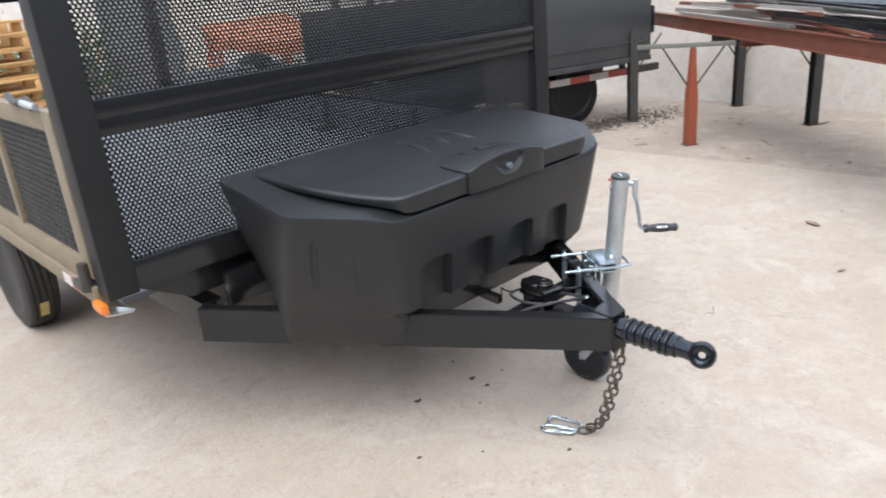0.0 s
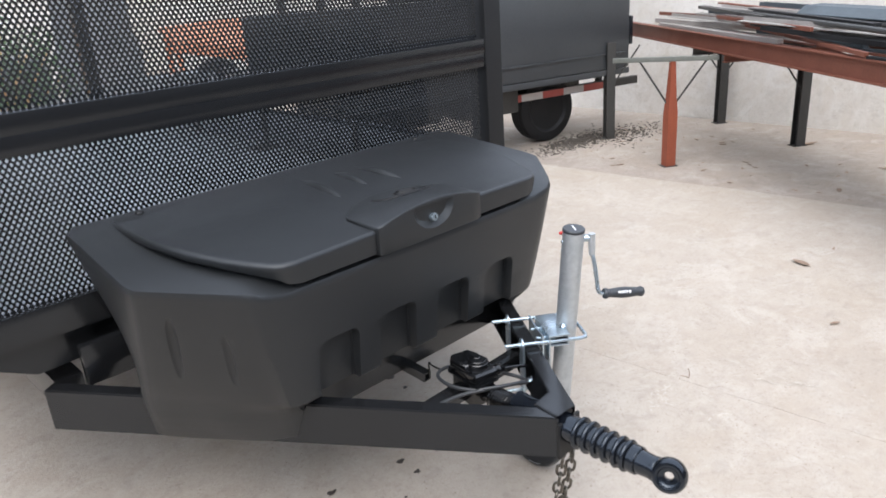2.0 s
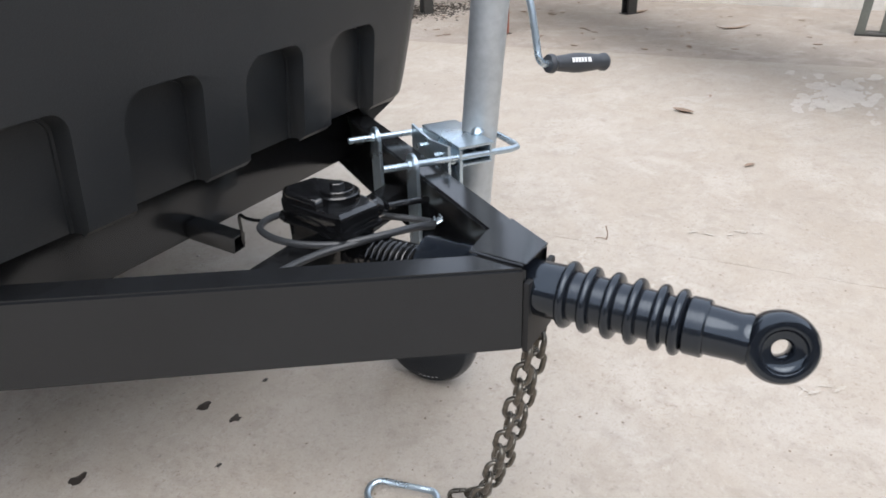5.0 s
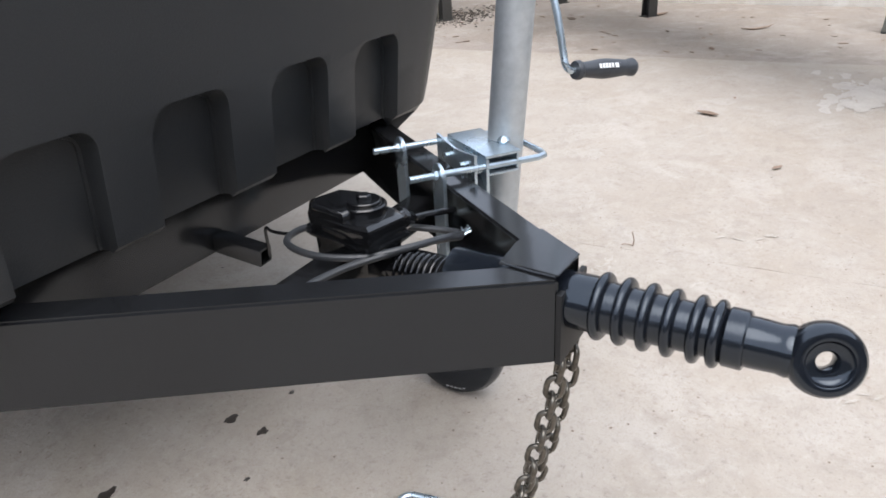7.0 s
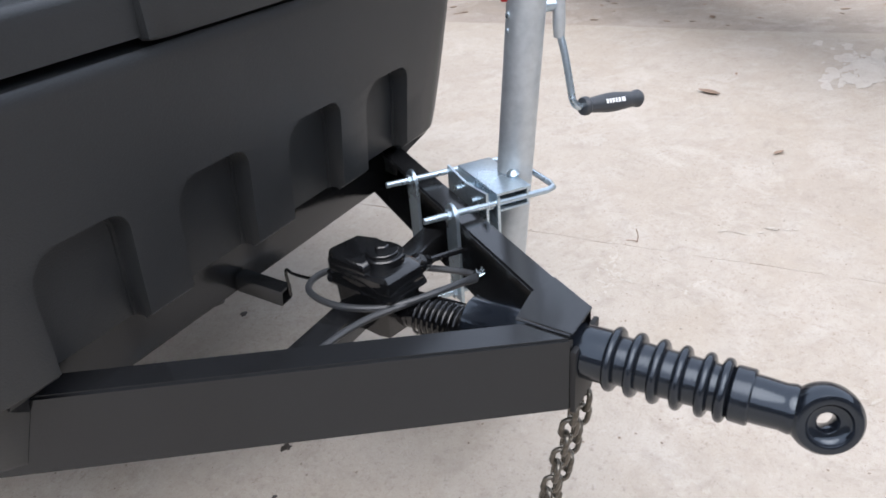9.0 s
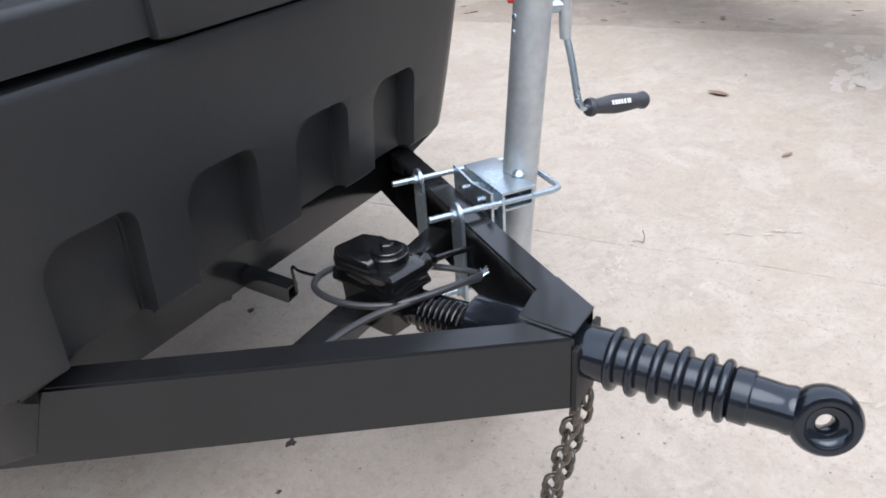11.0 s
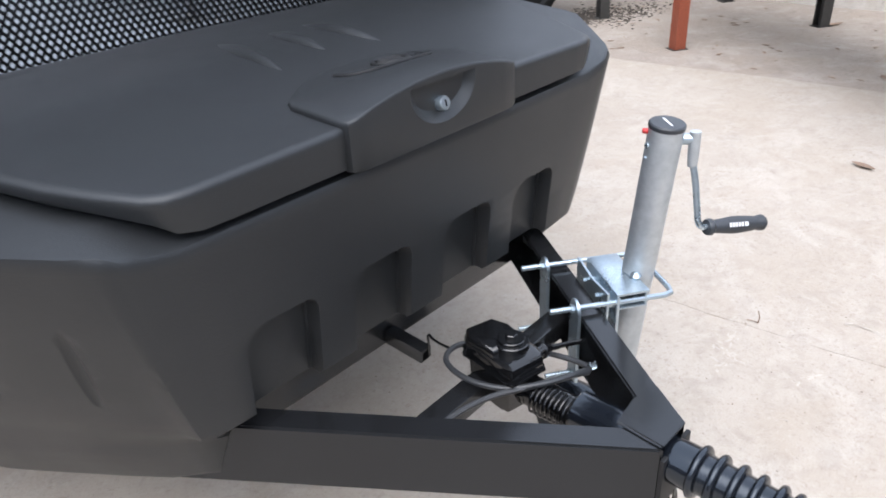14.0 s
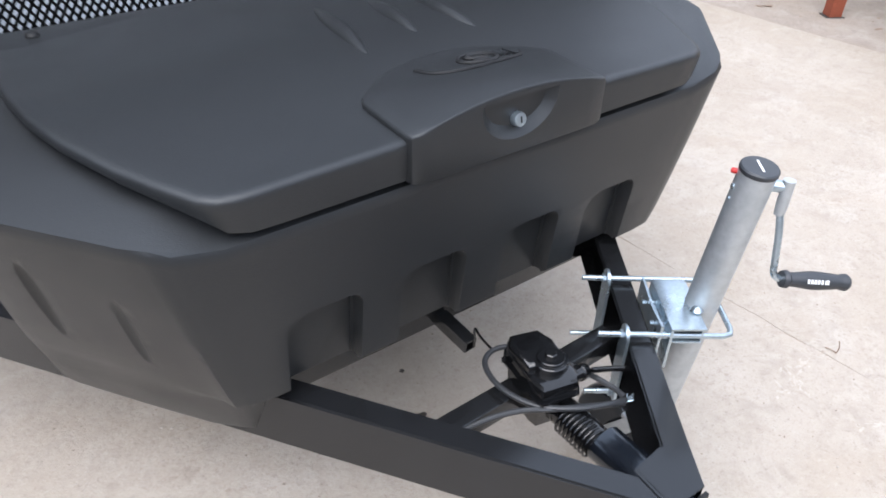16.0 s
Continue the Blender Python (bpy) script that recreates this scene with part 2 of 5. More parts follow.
TARP = mat("grey_tarpaulin", (0.20, 0.21, 0.22), (0.13, 0.135, 0.14), 0.6, fine=60, coarse=3, bump=0.2)
REDBAND = mat("red_reflective_band", (0.52, 0.12, 0.10), (0.42, 0.09, 0.075), 0.45, fine=90, coarse=10, bump=0.02)
WHITEBAND = mat("white_reflective_band", (0.66, 0.62, 0.60), (0.52, 0.50, 0.48), 0.35, fine=90, coarse=10, bump=0.02)


# ---- mesh tools ----
def thing(name, at, label, category, group="", kind=""):
    e = new(name)
    e.empty_display_size = 0.1
    e.location = at
    return tagged(e, label, category, group, kind)


def finish(me, smooth=35):
    if smooth:
        me.polygons.foreach_set("use_smooth", [True] * len(me.polygons))
        me.set_sharp_from_angle(angle=radians(smooth))
    me.update()


def part(name, bm, material, parent=None, label="", smooth=35):
    """Links a bmesh (or a mesh) as one mesh object under a thing or under a part."""
    if isinstance(bm, bpy.types.Mesh):
        me = bm
    else:
        bmesh.ops.recalc_face_normals(bm, faces=bm.faces)
        me = bpy.data.meshes.new(name)
        bm.to_mesh(me)
        bm.free()
        finish(me, smooth)
    if material and not me.materials:
        me.materials.append(material)
    ob = new(name, me)
    if parent:
        ob.parent = parent
        if parent.type == "EMPTY":
            ob.matrix_parent_inverse = Matrix.Translation(parent.location).inverted()
    return tagged(ob, label)


def box(bm, size, m=Matrix(), bevel=0.0, seg=2):
    made = bmesh.ops.create_cube(bm, size=1.0)["verts"]
    bmesh.ops.transform(bm, matrix=m @ Matrix.Diagonal((*size, 1)), verts=made)
    if bevel:
        edges = list({e for v in made for e in v.link_edges})
        bmesh.ops.bevel(bm, geom=edges, offset=bevel, segments=seg, affect="EDGES", profile=0.6, clamp_overlap=True)
    return bm


def boxed(size, m=Matrix(), bevel=0.003, seg=2):
    return box(bmesh.new(), size, m, bevel, seg)


def span(lo, hi, bevel=0.003, seg=2):
    lo, hi = Vector(lo), Vector(hi)
    return boxed(hi - lo, Matrix.Translation((lo + hi) / 2), bevel, seg)


def beam(bm, a, b, w, h, bevel=0.002, up=(0, 0, 1)):
    """A bar of width w and height h from a to b."""
    a, b = Vector(a), Vector(b)
    y = (b - a).normalized()
    x = y.cross(Vector(up)).normalized()
    z = x.cross(y)
    m = Matrix.Translation((a + b) / 2) @ Matrix((x, y, z)).transposed().to_4x4()
    return box(bm, (w, (b - a).length, h), m, bevel)


def beamed(a, b, w, h, bevel=0.002, up=(0, 0, 1)):
    return beam(bmesh.new(), a, b, w, h, bevel, up)


def smooth_path(points, n=8):
    pts = [Vector(p) for p in points]
    out = []
    for i in range(len(pts) - 1):
        p0, p1, p2, p3 = pts[max(i - 1, 0)], pts[i], pts[i + 1], pts[min(i + 2, len(pts) - 1)]
        for k in range(n):
            t = k / n
            out.append(0.5 * ((2 * p1) + (p2 - p0) * t + (2 * p0 - 5 * p1 + 4 * p2 - p3) * t * t + (3 * p1 - p0 - 3 * p2 + p3) * t ** 3))
    return out + [pts[-1]]


def tube(bm, path, r, seg=12, closed=False, caps=True):
    """A round rod along a path; r is a number or one radius a point."""
    pts = [Vector(p) for p in path]
    n = len(pts)
    radii = r if isinstance(r, (list, tuple)) else [r] * n
    rings, side = [], None
    for i, p in enumerate(pts):
        d = (pts[(i + 1) % n] - pts[i - 1]) if closed else (pts[min(i + 1, n - 1)] - pts[max(i - 1, 0)])
        d.normalize()
        if side is None:
            side = d.orthogonal().normalized()
        side = (side - d * side.dot(d)).normalized()
        other = d.cross(side)
        rings.append([bm.verts.new(p + radii[i] * (math.cos(a) * side + math.sin(a) * other)) for a in (2 * math.pi * k / seg for k in range(seg))])
    for i in range(n if closed else n - 1):
        a, b = rings[i], rings[(i + 1) % n]
        for k in range(seg):
            bm.faces.new((a[k], a[(k + 1) % seg], b[(k + 1) % seg], b[k]))
    if caps and not closed:
        bm.faces.new(rings[0][::-1])
        bm.faces.new(rings[-1])
    return bm


def lathe(profile, m=Matrix(), seg=32, bm=None):
    """Turns rows of (radius, height) round the local z axis."""
    bm = bm or bmesh.new()
    rings = []
    for r, z in profile:
        if r < 1e-6:
            rings.append([bm.verts.new(m @ Vector((0, 0, z)))])
        else:
            rings.append([bm.verts.new(m @ Vector((r * math.cos(a), r * math.sin(a), z))) for a in (2 * math.pi * k / seg for k in range(seg))])
    for a, b in zip(rings, rings[1:]):
        for k in range(seg):
            q = [a[k % len(a)], a[(k + 1) % len(a)], b[(k + 1) % len(b)], b[k % len(b)]]
            q = list(dict.fromkeys(q))
            if len(q) > 2:
                bm.faces.new(q)
    for ring, flip in ((rings[0], True), (rings[-1], False)):
        if len(ring) > 2:
            bm.faces.new(ring[::-1] if flip else ring)
    return bm


def prism(outline, m=Matrix(), depth=0.01, bevel=0.0):
    """An outline in local x and y, given depth along local z."""
    bm = bmesh.new()
    low = [bm.verts.new(m @ Vector((x, y, 0))) for x, y in outline]
    top = [bm.verts.new(m @ Vector((x, y, depth))) for x, y in outline]
    bm.faces.new(low[::-1])
    bm.faces.new(top)
    n = len(outline)
    for k in range(n):
        bm.faces.new((low[k], low[(k + 1) % n], top[(k + 1) % n], top[k]))
    if bevel:
        bmesh.ops.recalc_face_normals(bm, faces=bm.faces)
        bmesh.ops.bevel(bm, geom=list(bm.edges), offset=bevel, segments=2, affect="EDGES", clamp_overlap=True)
    return bm


def loft(rings, cap_low=True, cap_top=True, bm=None):
    bm = bm or bmesh.new()
    rows = [[bm.verts.new(p) for p in ring] for ring in rings]
    n = len(rows[0])
    for a, b in zip(rows, rows[1:]):
        for k in range(n):
            bm.faces.new((a[k], a[(k + 1) % n], b[(k + 1) % n], b[k]))
    if cap_low:
        bm.faces.new(rows[0][::-1])
    if cap_top:
        bm.faces.new(rows[-1])
    return bm


def carve(bm, cutters, name, smooth=35, soften=0.0):
    """The bmesh less its cutters, as a mesh."""
    def temp(b, label):
        bmesh.ops.recalc_face_normals(b, faces=b.faces)
        me = bpy.data.meshes.new(label)
        b.to_mesh(me)
        b.free()
        return new(label, me)

    main = temp(bm, name)
    tools = [temp(c, "cutter") for c in cutters]
    for c in tools:
        mod = main.modifiers.new("cut", "BOOLEAN")
        mod.operation, mod.object, mod.solver = "DIFFERENCE", c, "EXACT"
    if soften:
        mod = main.modifiers.new("soften", "BEVEL")
        mod.width, mod.segments, mod.limit_method, mod.angle_limit = soften, 3, "ANGLE", radians(42)
    bpy.context.view_layer.update()
    me = bpy.data.meshes.new_from_object(main.evaluated_get(bpy.context.evaluated_depsgraph_get()))
    me.name = name
    for o in (main, *tools):
        data = o.data
        bpy.data.objects.remove(o)
        bpy.data.meshes.remove(data)
    finish(me, smooth)
    return me


def along(a, b):
    """A pose at a whose local z points to b."""
    a, b = Vector(a), Vector(b)
    return Matrix.Translation(a) @ (b - a).to_track_quat("Z", "Y").to_matrix().to_4x4()


def arc(cx, cy, r, a0, a1, n):
    return [(cx + r * math.cos(radians(a0 + (a1 - a0) * k / n)), cy + r * math.sin(radians(a0 + (a1 - a0) * k / n))) for k in range(n + 1)]


# ---- ground ----
def slab(name, x0, x1, y0, y1, material, label, z0=-0.1, z1=0.0, rag=0.022, chips=0.0, lean=(0.0, 0.0)):
    """A concrete slab whose long edges wander a little."""
    n = 700
    ys = [y0 + (y1 - y0) * k / n for k in range(n + 1)]
    left = [(x0 + lean[0] * y + rag * (noise.noise((y * 1.3, round(x0, 1), 1)) + 0.3 * noise.noise((y * 9, round(x0, 1), 2)) + 0.08 * noise.noise((y * 40, x0, 2))) + chips * (noise.noise((y * 3.1, 5, 7)) + 0.8 * noise.noise((y * 17, 6, 3))), y) for y in ys]
    right = [(x1 + lean[1] * y + rag * (noise.noise((y * 1.3, round(x1, 1), 1)) + 0.3 * noise.noise((y * 9, round(x1, 1), 2)) + 0.08 * noise.noise((y * 40, x1, 2))), y) for y in ys]
    bm = bmesh.new()
    top = [(bm.verts.new((lx, ly, z1)), bm.verts.new((rx, ry, z1))) for (lx, ly), (rx, ry) in zip(left, right)]
    low = [(bm.verts.new((lx, ly, z0)), bm.verts.new((rx, ry, z0))) for (lx, ly), (rx, ry) in zip(left, right)]
    for k in range(n):
        bm.faces.new((top[k][0], top[k][1], top[k + 1][1], top[k + 1][0]))
        bm.faces.new((low[k][0], low[k + 1][0], top[k + 1][0], top[k][0]))
        bm.faces.new((low[k + 1][1], low[k][1], top[k][1], top[k + 1][1]))
    return tagged(part(name, bm, material, smooth=0), label, "floor", kind="structure")


gm = bmesh.new()
bmesh.ops.create_grid(gm, x_segments=8, y_segments=8, size=900)
bmesh.ops.translate(gm, verts=gm.verts, vec=(0, 0, -0.014))
tagged(part("ground", gm, GROUND, smooth=0), "packed pale dusty ground reaching to the horizon", "ground", kind="structure")
slab("pavement", -9.0, 1.1438, -9.0, 16.0, CONCRETE, "pale worn concrete yard slab with stains", lean=(0.0, -0.075))
slab("pavement", 1.1482, 3.815, -9.0, 16.0, CONCRETE, "pale worn concrete yard slab beside a cracked joint", z1=-0.0012, chips=0.005, lean=(-0.075, -0.08))
slab("joint_filling", 1.09, 1.20, -9.0, 16.0, JOINT, "brown dirt packed in the cracked slab joint", z0=-0.05, z1=-0.0026, lean=(-0.075, -0.075))
slab("pavement", 3.820, 6.0, -9.0, 16.0, DIRT, "dusty darker concrete strip along the wall", z1=-0.003, rag=0.022, lean=(-0.08, 0.0))
tagged(part("wall_east", span((6.0, -9.0, -0.1), (6.2, 16.0, 2.6), 0.0), RENDERED, smooth=0), "pale weathered rendered yard wall", "wall", kind="structure")
# two unseen walls, added to keep low sky light off the box flank
tagged(part("wall_south", span((-6.0, -4.9, -0.1), (6.2, -4.7, 2.6), 0.0), SCREENWALL, smooth=0), "plain grey wall, unseen, added to block low sky light", "wall", kind="structure")
tagged(part("wall_west", span((-6.2, -4.9, -0.1), (-6.003, 6.0, 2.4), 0.0), SCREENWALL, smooth=0), "plain grey wall, unseen, added to block low sky light", "wall", kind="structure")

# ---- the cage trailer ----
trailer = thing("cage_trailer", (0, 1.2, 0), "black steel cage trailer with expanded mesh front and an A-frame drawbar", "trailer")
ARM_LOW, ARM_TOP, AXLE_Z = 0.416, 0.528, 0.487
ARM_DIR = Vector((-0.838, 1.185, 0)).normalized()
ARM_OUT = Vector((-ARM_DIR.y, ARM_DIR.x, 0))


def drawbar_arm(sign):
    """A steel channel with its web outside and its flanges turned in, mitred against the coupling at its tip."""
    a, n = Vector((-0.037, 0.035, 0)), -ARM_OUT
    flip = -1 if sign > 0 else 1
    bm = bmesh.new()

    sec = [(0.0, 0), (0.0, 1), (0.047, 1), (0.047, 1.07), (0.007, 1.07), (0.007, 0.07), (0.047, 0.07), (0.047, 0)]
    rings = []
    for far in (0.0, 1.450):
        ring = []
        for o, level in sec:
            q = a + ARM_DIR * (far if far else 0.012 * (o > 0.02)) + n * o
            z0, z1 = ARM_LOW - 0.004 + 0.007 * q.y, ARM_TOP + 0.002 + 0.017 * q.y
            z = {0: z0, 1: z1, 0.07: z0 + 0.007, 1.07: z1 - 0.007}[level]
            ring.append((q.x * flip, q.y, z))
        rings.append(ring)
    loft(rings, bm=bm)
    bmesh.ops.recalc_face_normals(bm, faces=bm.faces)
    bmesh.ops.bevel(bm, geom=list(bm.edges), offset=0.0045, segments=4, affect="EDGES", clamp_overlap=True)
    return part("drawbar_arm", bm, PAINT, trailer)


for side in (-1, 1):
    drawbar_arm(side)
# gusset plates over and under the apex
for z, h in ((ARM_TOP + 0.0045, 0.0025), (ARM_LOW - 0.006, 0.006)):
    part("gusset_plate", prism([(-0.033, 0.0365), (0.034, 0.0345), (0.086, 0.109), (0.035, 0.123), (-0.026, 0.117)],
                               Matrix.Translation((0, 0, z)), h, 0.0008), PAINT, trailer)
part("apex_weld", tube(bmesh.new(), smooth_path([(-0.034, 0.040, ARM_TOP + 0.005), (-0.032, 0.075, ARM_TOP + 0.005), (-0.028, 0.116, ARM_TOP + 0.006)], 4), 0.0022, 6), PAINT, trailer)
part("crossmember", span((-0.455, 0.650, 0.433), (0.455, 0.700, 0.545), 0.004), PAINT, trailer)
part("end_plate", boxed((0.088, 0.008, 0.10), Matrix.Translation((0.004, 0.033, 0.462)), 0.002), MATT, trailer)

# ---- overrun coupling ----
TO_FRONT = Matrix.Translation((0, 0, AXLE_Z)) @ Matrix.Rotation(radians(-1.4), 4, "Z") @ Matrix.Rotation(radians(90), 4, "X")   # local z points forward (-y)
housing = part("coupling_housing", lathe([(0.031, -0.205), (0.0345, -0.202), (0.0345, -0.150), (0.0355, -0.148), (0.0355, -0.118), (0.036, -0.116),
                                          (0.036, 0.008), (0.034, 0.010)], TO_FRONT, 40), GLOSS, trailer, "gloss black cylindrical coupling housing")
rings = [0.009, 0.037, 0.066, 0.094, 0.123, 0.145]
profile = [(0.0345, -0.02), (0.0345, 0.002)]
for k, c in enumerate(rings):
    valley = 0.0325 - 0.0006 * k
    peak = 0.0432 - 0.0006 * k
    profile += [(valley, c - 0.0078)]
    profile += [(valley + (peak - valley) * math.sin(math.pi * j / 8) ** 0.8, c - 0.007 * math.cos(math.pi * j / 8)) for j in range(1, 8)]
    profile += [(valley, c + 0.0078)]
profile += [(0.0325, 0.154), (0.0345, 0.156), (0.0345, 0.175), (0.033, 0.177), (0.026, 0.177)]
part("bellows", lathe(profile, TO_FRONT, 48), RUBBER, housing, "ribbed black rubber bellows")
part("draw_shaft", lathe([(0.0, 0.15), (0.0295, 0.15), (0.0295, 0.186), (0.0282, 0.210), (0.0292, 0.215), (0.0300, 0.220), (0.0285, 0.225), (0.022, 0.229), (0.0, 0.229)], TO_FRONT, 36),
     GLOSS, housing)
ACROSS = Matrix.Translation((-0.0065, -0.2535, AXLE_Z + 0.0005)) @ Matrix.Rotation(radians(20), 4, "Z") @ Matrix.Rotation(radians(90 + 16), 4, "Y")
eye_profile = []
for j in range(9):
    a = math.pi * j / 8
    eye_profile.append((0.0275 + 0.0140 * math.sin(a) ** 0.6 if 0 < j < 8 else 0.0275, -0.020 * math.cos(a)))
eye_profile += [(0.0255, 0.0192), (0.0236, 0.0150), (0.0200, 0.0128), (0.0150, 0.0122), (0.0132, 0.0120), (0.0112, 0.0095), (0.0100, 0.0), (0.0112, -0.0095), (0.0132, -0.0120), (0.0150, -0.0122), (0.0200, -0.0128), (0.0236, -0.0150), (0.0255, -0.0192)]
bm = bmesh.new()
ringv = [[bm.verts.new(ACROSS @ Vector((r * math.cos(a), r * math.sin(a), z))) for r, z in eye_profile] for a in (2 * math.pi * k / 48 for k in range(48))]
for k in range(48):
    a, b = ringv[k], ringv[(k + 1) % 48]
    for j in range(len(eye_profile)):
        j2 = (j + 1) % len(eye_profile)
        bm.faces.new((a[j], b[j], b[j2], a[j2]))
part("tow_eye", bm, GLOSS, housing, "black forged towing eye with a bushed bore")
# return spring behind the housing
spring = part("damper", lathe([(0.0, -0.40), (0.027, -0.405), (0.0285, -0.40), (0.0285, -0.2), (0.0, -0.2)], TO_FRONT @ Matrix.Translation((0, -0.012, 0)), 20), OILED, trailer)
coil = [(0.0285 * math.cos(2 * math.pi * k / 14), 0.212 + 0.075 * k / 112, AXLE_Z - 0.012 + 0.0285 * math.sin(2 * math.pi * k / 14)) for k in range(113)]
part("spring", tube(bmesh.new(), coil, 0.0024, 8), OILED, spring)
# crossbar between the arms
part("crossbar", beamed((-0.225, 0.385, 0.465), (0.225, 0.392, 0.465), 0.042, 0.042, 0.003), PAINT, trailer)

# ---- chassis and cage front ----
F0 = 1.20     # front face of the cage
for x0, x1 in ((-1.153, -1.05), (1.042, 1.143)):
    part("cage_post", span((x0, F0, 0.69), (x1, F0 + 0.1, 1.70), 0.006, 3), MATT, trailer)
part("cage_rail", span((-1.052, F0 + 0.004, 1.268), (1.044, F0 + 0.076, 1.325), 0.002), PAINT, trailer)
part("cage_rail", span((-1.052, F0 + 0.006, 1.214), (1.044, F0 + 0.07, 1.2678), 0.001), PAINT, trailer)
part("cage_rail", span((-1.052, F0 + 0.004, 1.655), (1.044, F0 + 0.08, 1.70), 0.004), PAINT, trailer)
part("cage_rail", span((-1.052, F0 + 0.004, 0.70), (1.044, F0 + 0.08, 0.795), 0.004), PAINT, trailer)
part("chassis_beam", span((-0.845, F0 + 0.06, 0.595), (0.86, F0 + 0.14, 0.698), 0.004), PAINT, trailer)
for x in (-0.79, 0.79):
    part("chassis_rail", span((x - 0.04, 1.262, 0.42), (x + 0.04, 5.0, 0.54), 0.004), PAINT, trailer)
part("corner_gusset", prism([(-1.06, 0.70), (-0.70, 0.70), (-0.70, 0.60), (-0.87, 0.595)], Matrix.Translation((0, F0 + 0.055, 0)) @ Matrix.Rotation(radians(90), 4, "X"), 0.02, 0.002), PAINT, trailer)


for x0, x1 in ((-0.765, -0.58), (0.58, 0.765)):      # black plates that close the gaps beside the rear of the box
    part("box_bracket", span((x0, 1.165, 0.535), (x1, 1.195, 0.66), 0.003), PAINT, trailer)


def expanded_mesh(name, x0, x1, z0, z1, y, pitch=0.0158, rise=0.0125, strand=0.0058, material=PAINT, turn=None, thick=0.0035):
    """Expanded metal: rows of strands that zigzag and meet at their knuckles."""
    cols, rows = int((x1 - x0) / pitch), int((z1 - z0) / rise)
    verts, faces = [], []

    def bar(p, q):
        d = (q - p).normalized()
        s = Vector((-d.z, 0, d.x)) * strand * 0.5
        b = len(verts)
        for e in (p, q):
            verts.extend([e + s + Vector((0, -thick, 0)), e - s + Vector((0, -thick * 0.2, 0)), e - s + Vector((0, thick, 0)), e + s + Vector((0, thick * 0.2, 0))])
        for k in range(4):
            faces.append((b + k, b + (k + 1) % 4, b + 4 + (k + 1) % 4, b + 4 + k))

    for r in range(rows + 1):
        z = z0 + r * rise
        for c in range(cols):
            xa, xm, xb = x0 + c * pitch, x0 + (c + 0.5) * pitch, x0 + (c + 1) * pitch
            off = (r % 2) * pitch / 2
            up = Vector((xm + off, y, min(z + rise * 0.94, z1)))
            if z < z1:
                bar(Vector((xa + off, y, z)), up)
                bar(up, Vector((xb + off, y, z)))
    if turn:
        verts = [turn @ v for v in verts]
    me = bpy.data.meshes.new(name)
    me.from_pydata([tuple(v) for v in verts], [], faces)
    me.materials.append(material)
    me.update()
    return me


part("mesh_panel", expanded_mesh("mesh_panel", -1.05, 1.03, 0.79, 1.215, F0 + 0.04), PAINT, trailer, "black expanded metal mesh panel", smooth=0)
part("mesh_panel", expanded_mesh("mesh_panel", -1.05, 1.03, 1.32, 1.66, F0 + 0.04), PAINT, trailer, "black expanded metal mesh panel", smooth=0)

part("deck", span((-1.09, F0 + 0.085, 0.635), (1.09, 4.85, 0.655), 0.002), DECK, trailer, "pale blue-grey sheet deck", smooth=0)
# near side panel, in dusty tan, with a dark mesh infill
sx = -1.135
side_panel = part("side_panel", span((sx - 0.02, 1.305, 0.745), (sx + 0.02, 1.39, 1.30), 0.004), TAN, trailer, "dusty tan steel side panel with mesh infill")
part("panel_rail", span((sx - 0.02, 1.39, 0.72), (sx + 0.02, 4.9, 0.80), 0.004), TAN, side_panel)
part("panel_rail", span((sx - 0.02, 1.39, 1.235), (sx + 0.02, 4.9, 1.30), 0.004), TAN, side_panel)
for y in (2.05, 2.8, 3.55, 4.3):
    part("panel_post", span((sx - 0.019, y, 0.80), (sx + 0.019, y + 0.05, 1.235), 0.003), TAN, side_panel)
turn = Matrix.Translation((sx, 0, 0)) @ Matrix.Rotation(radians(90), 4, "Z")
part("panel_mesh", expanded_mesh("panel_mesh", 1.39, 4.85, 0.80, 1.23, 0.0, pitch=0.04, rise=0.022, strand=0.008, material=DARKSTEEL, turn=turn), DARKSTEEL, side_panel, smooth=0)
part("panel_sheet", span((sx + 0.006, 1.39, 0.79), (sx + 0.012, 4.85, 1.24), 0.0), DARKSTEEL, side_panel, "dark sheet behind the mesh", smooth=0)
part("side_sill", span((sx - 0.03, 1.30, 0.655), (sx + 0.03, 4.9, 0.715), 0.004), TAN, trailer)
latch = part("latch", tube(bmesh.new(), smooth_path([(sx - 0.03, 1.42, 1.31), (sx - 0.02, 1.50, 1.325), (sx - 0.03, 1.60, 1.315), (sx - 0.02, 1.72, 1.33)]), 0.012, 8), DARKSTEEL, trailer)
part("latch_bolt", tube(bmesh.new(), [(sx - 0.035, 1.36, 1.315), (sx - 0.035, 1.50, 1.32)], 0.011, 10), GALV, latch)
part("hinge", tube(bmesh.new(), [(sx - 0.035, 1.34, 0.70), (sx - 0.035, 1.34, 0.80)], 0.018, 10), DARKSTEEL, trailer)
part("hinge", boxed((0.05, 0.10, 0.03), Matrix.Translation((sx - 0.03, 1.38, 0.715)), 0.004), DARKSTEEL, trailer)
for k in range(2):
    part("reflector_band", span((sx - 0.0335, 1.44 + 0.09 * k, 0.665), (sx - 0.0305, 1.52 + 0.09 * k, 0.705), 0.0), REDBAND if k % 2 == 0 else WHITEBAND, trailer, smooth=0)
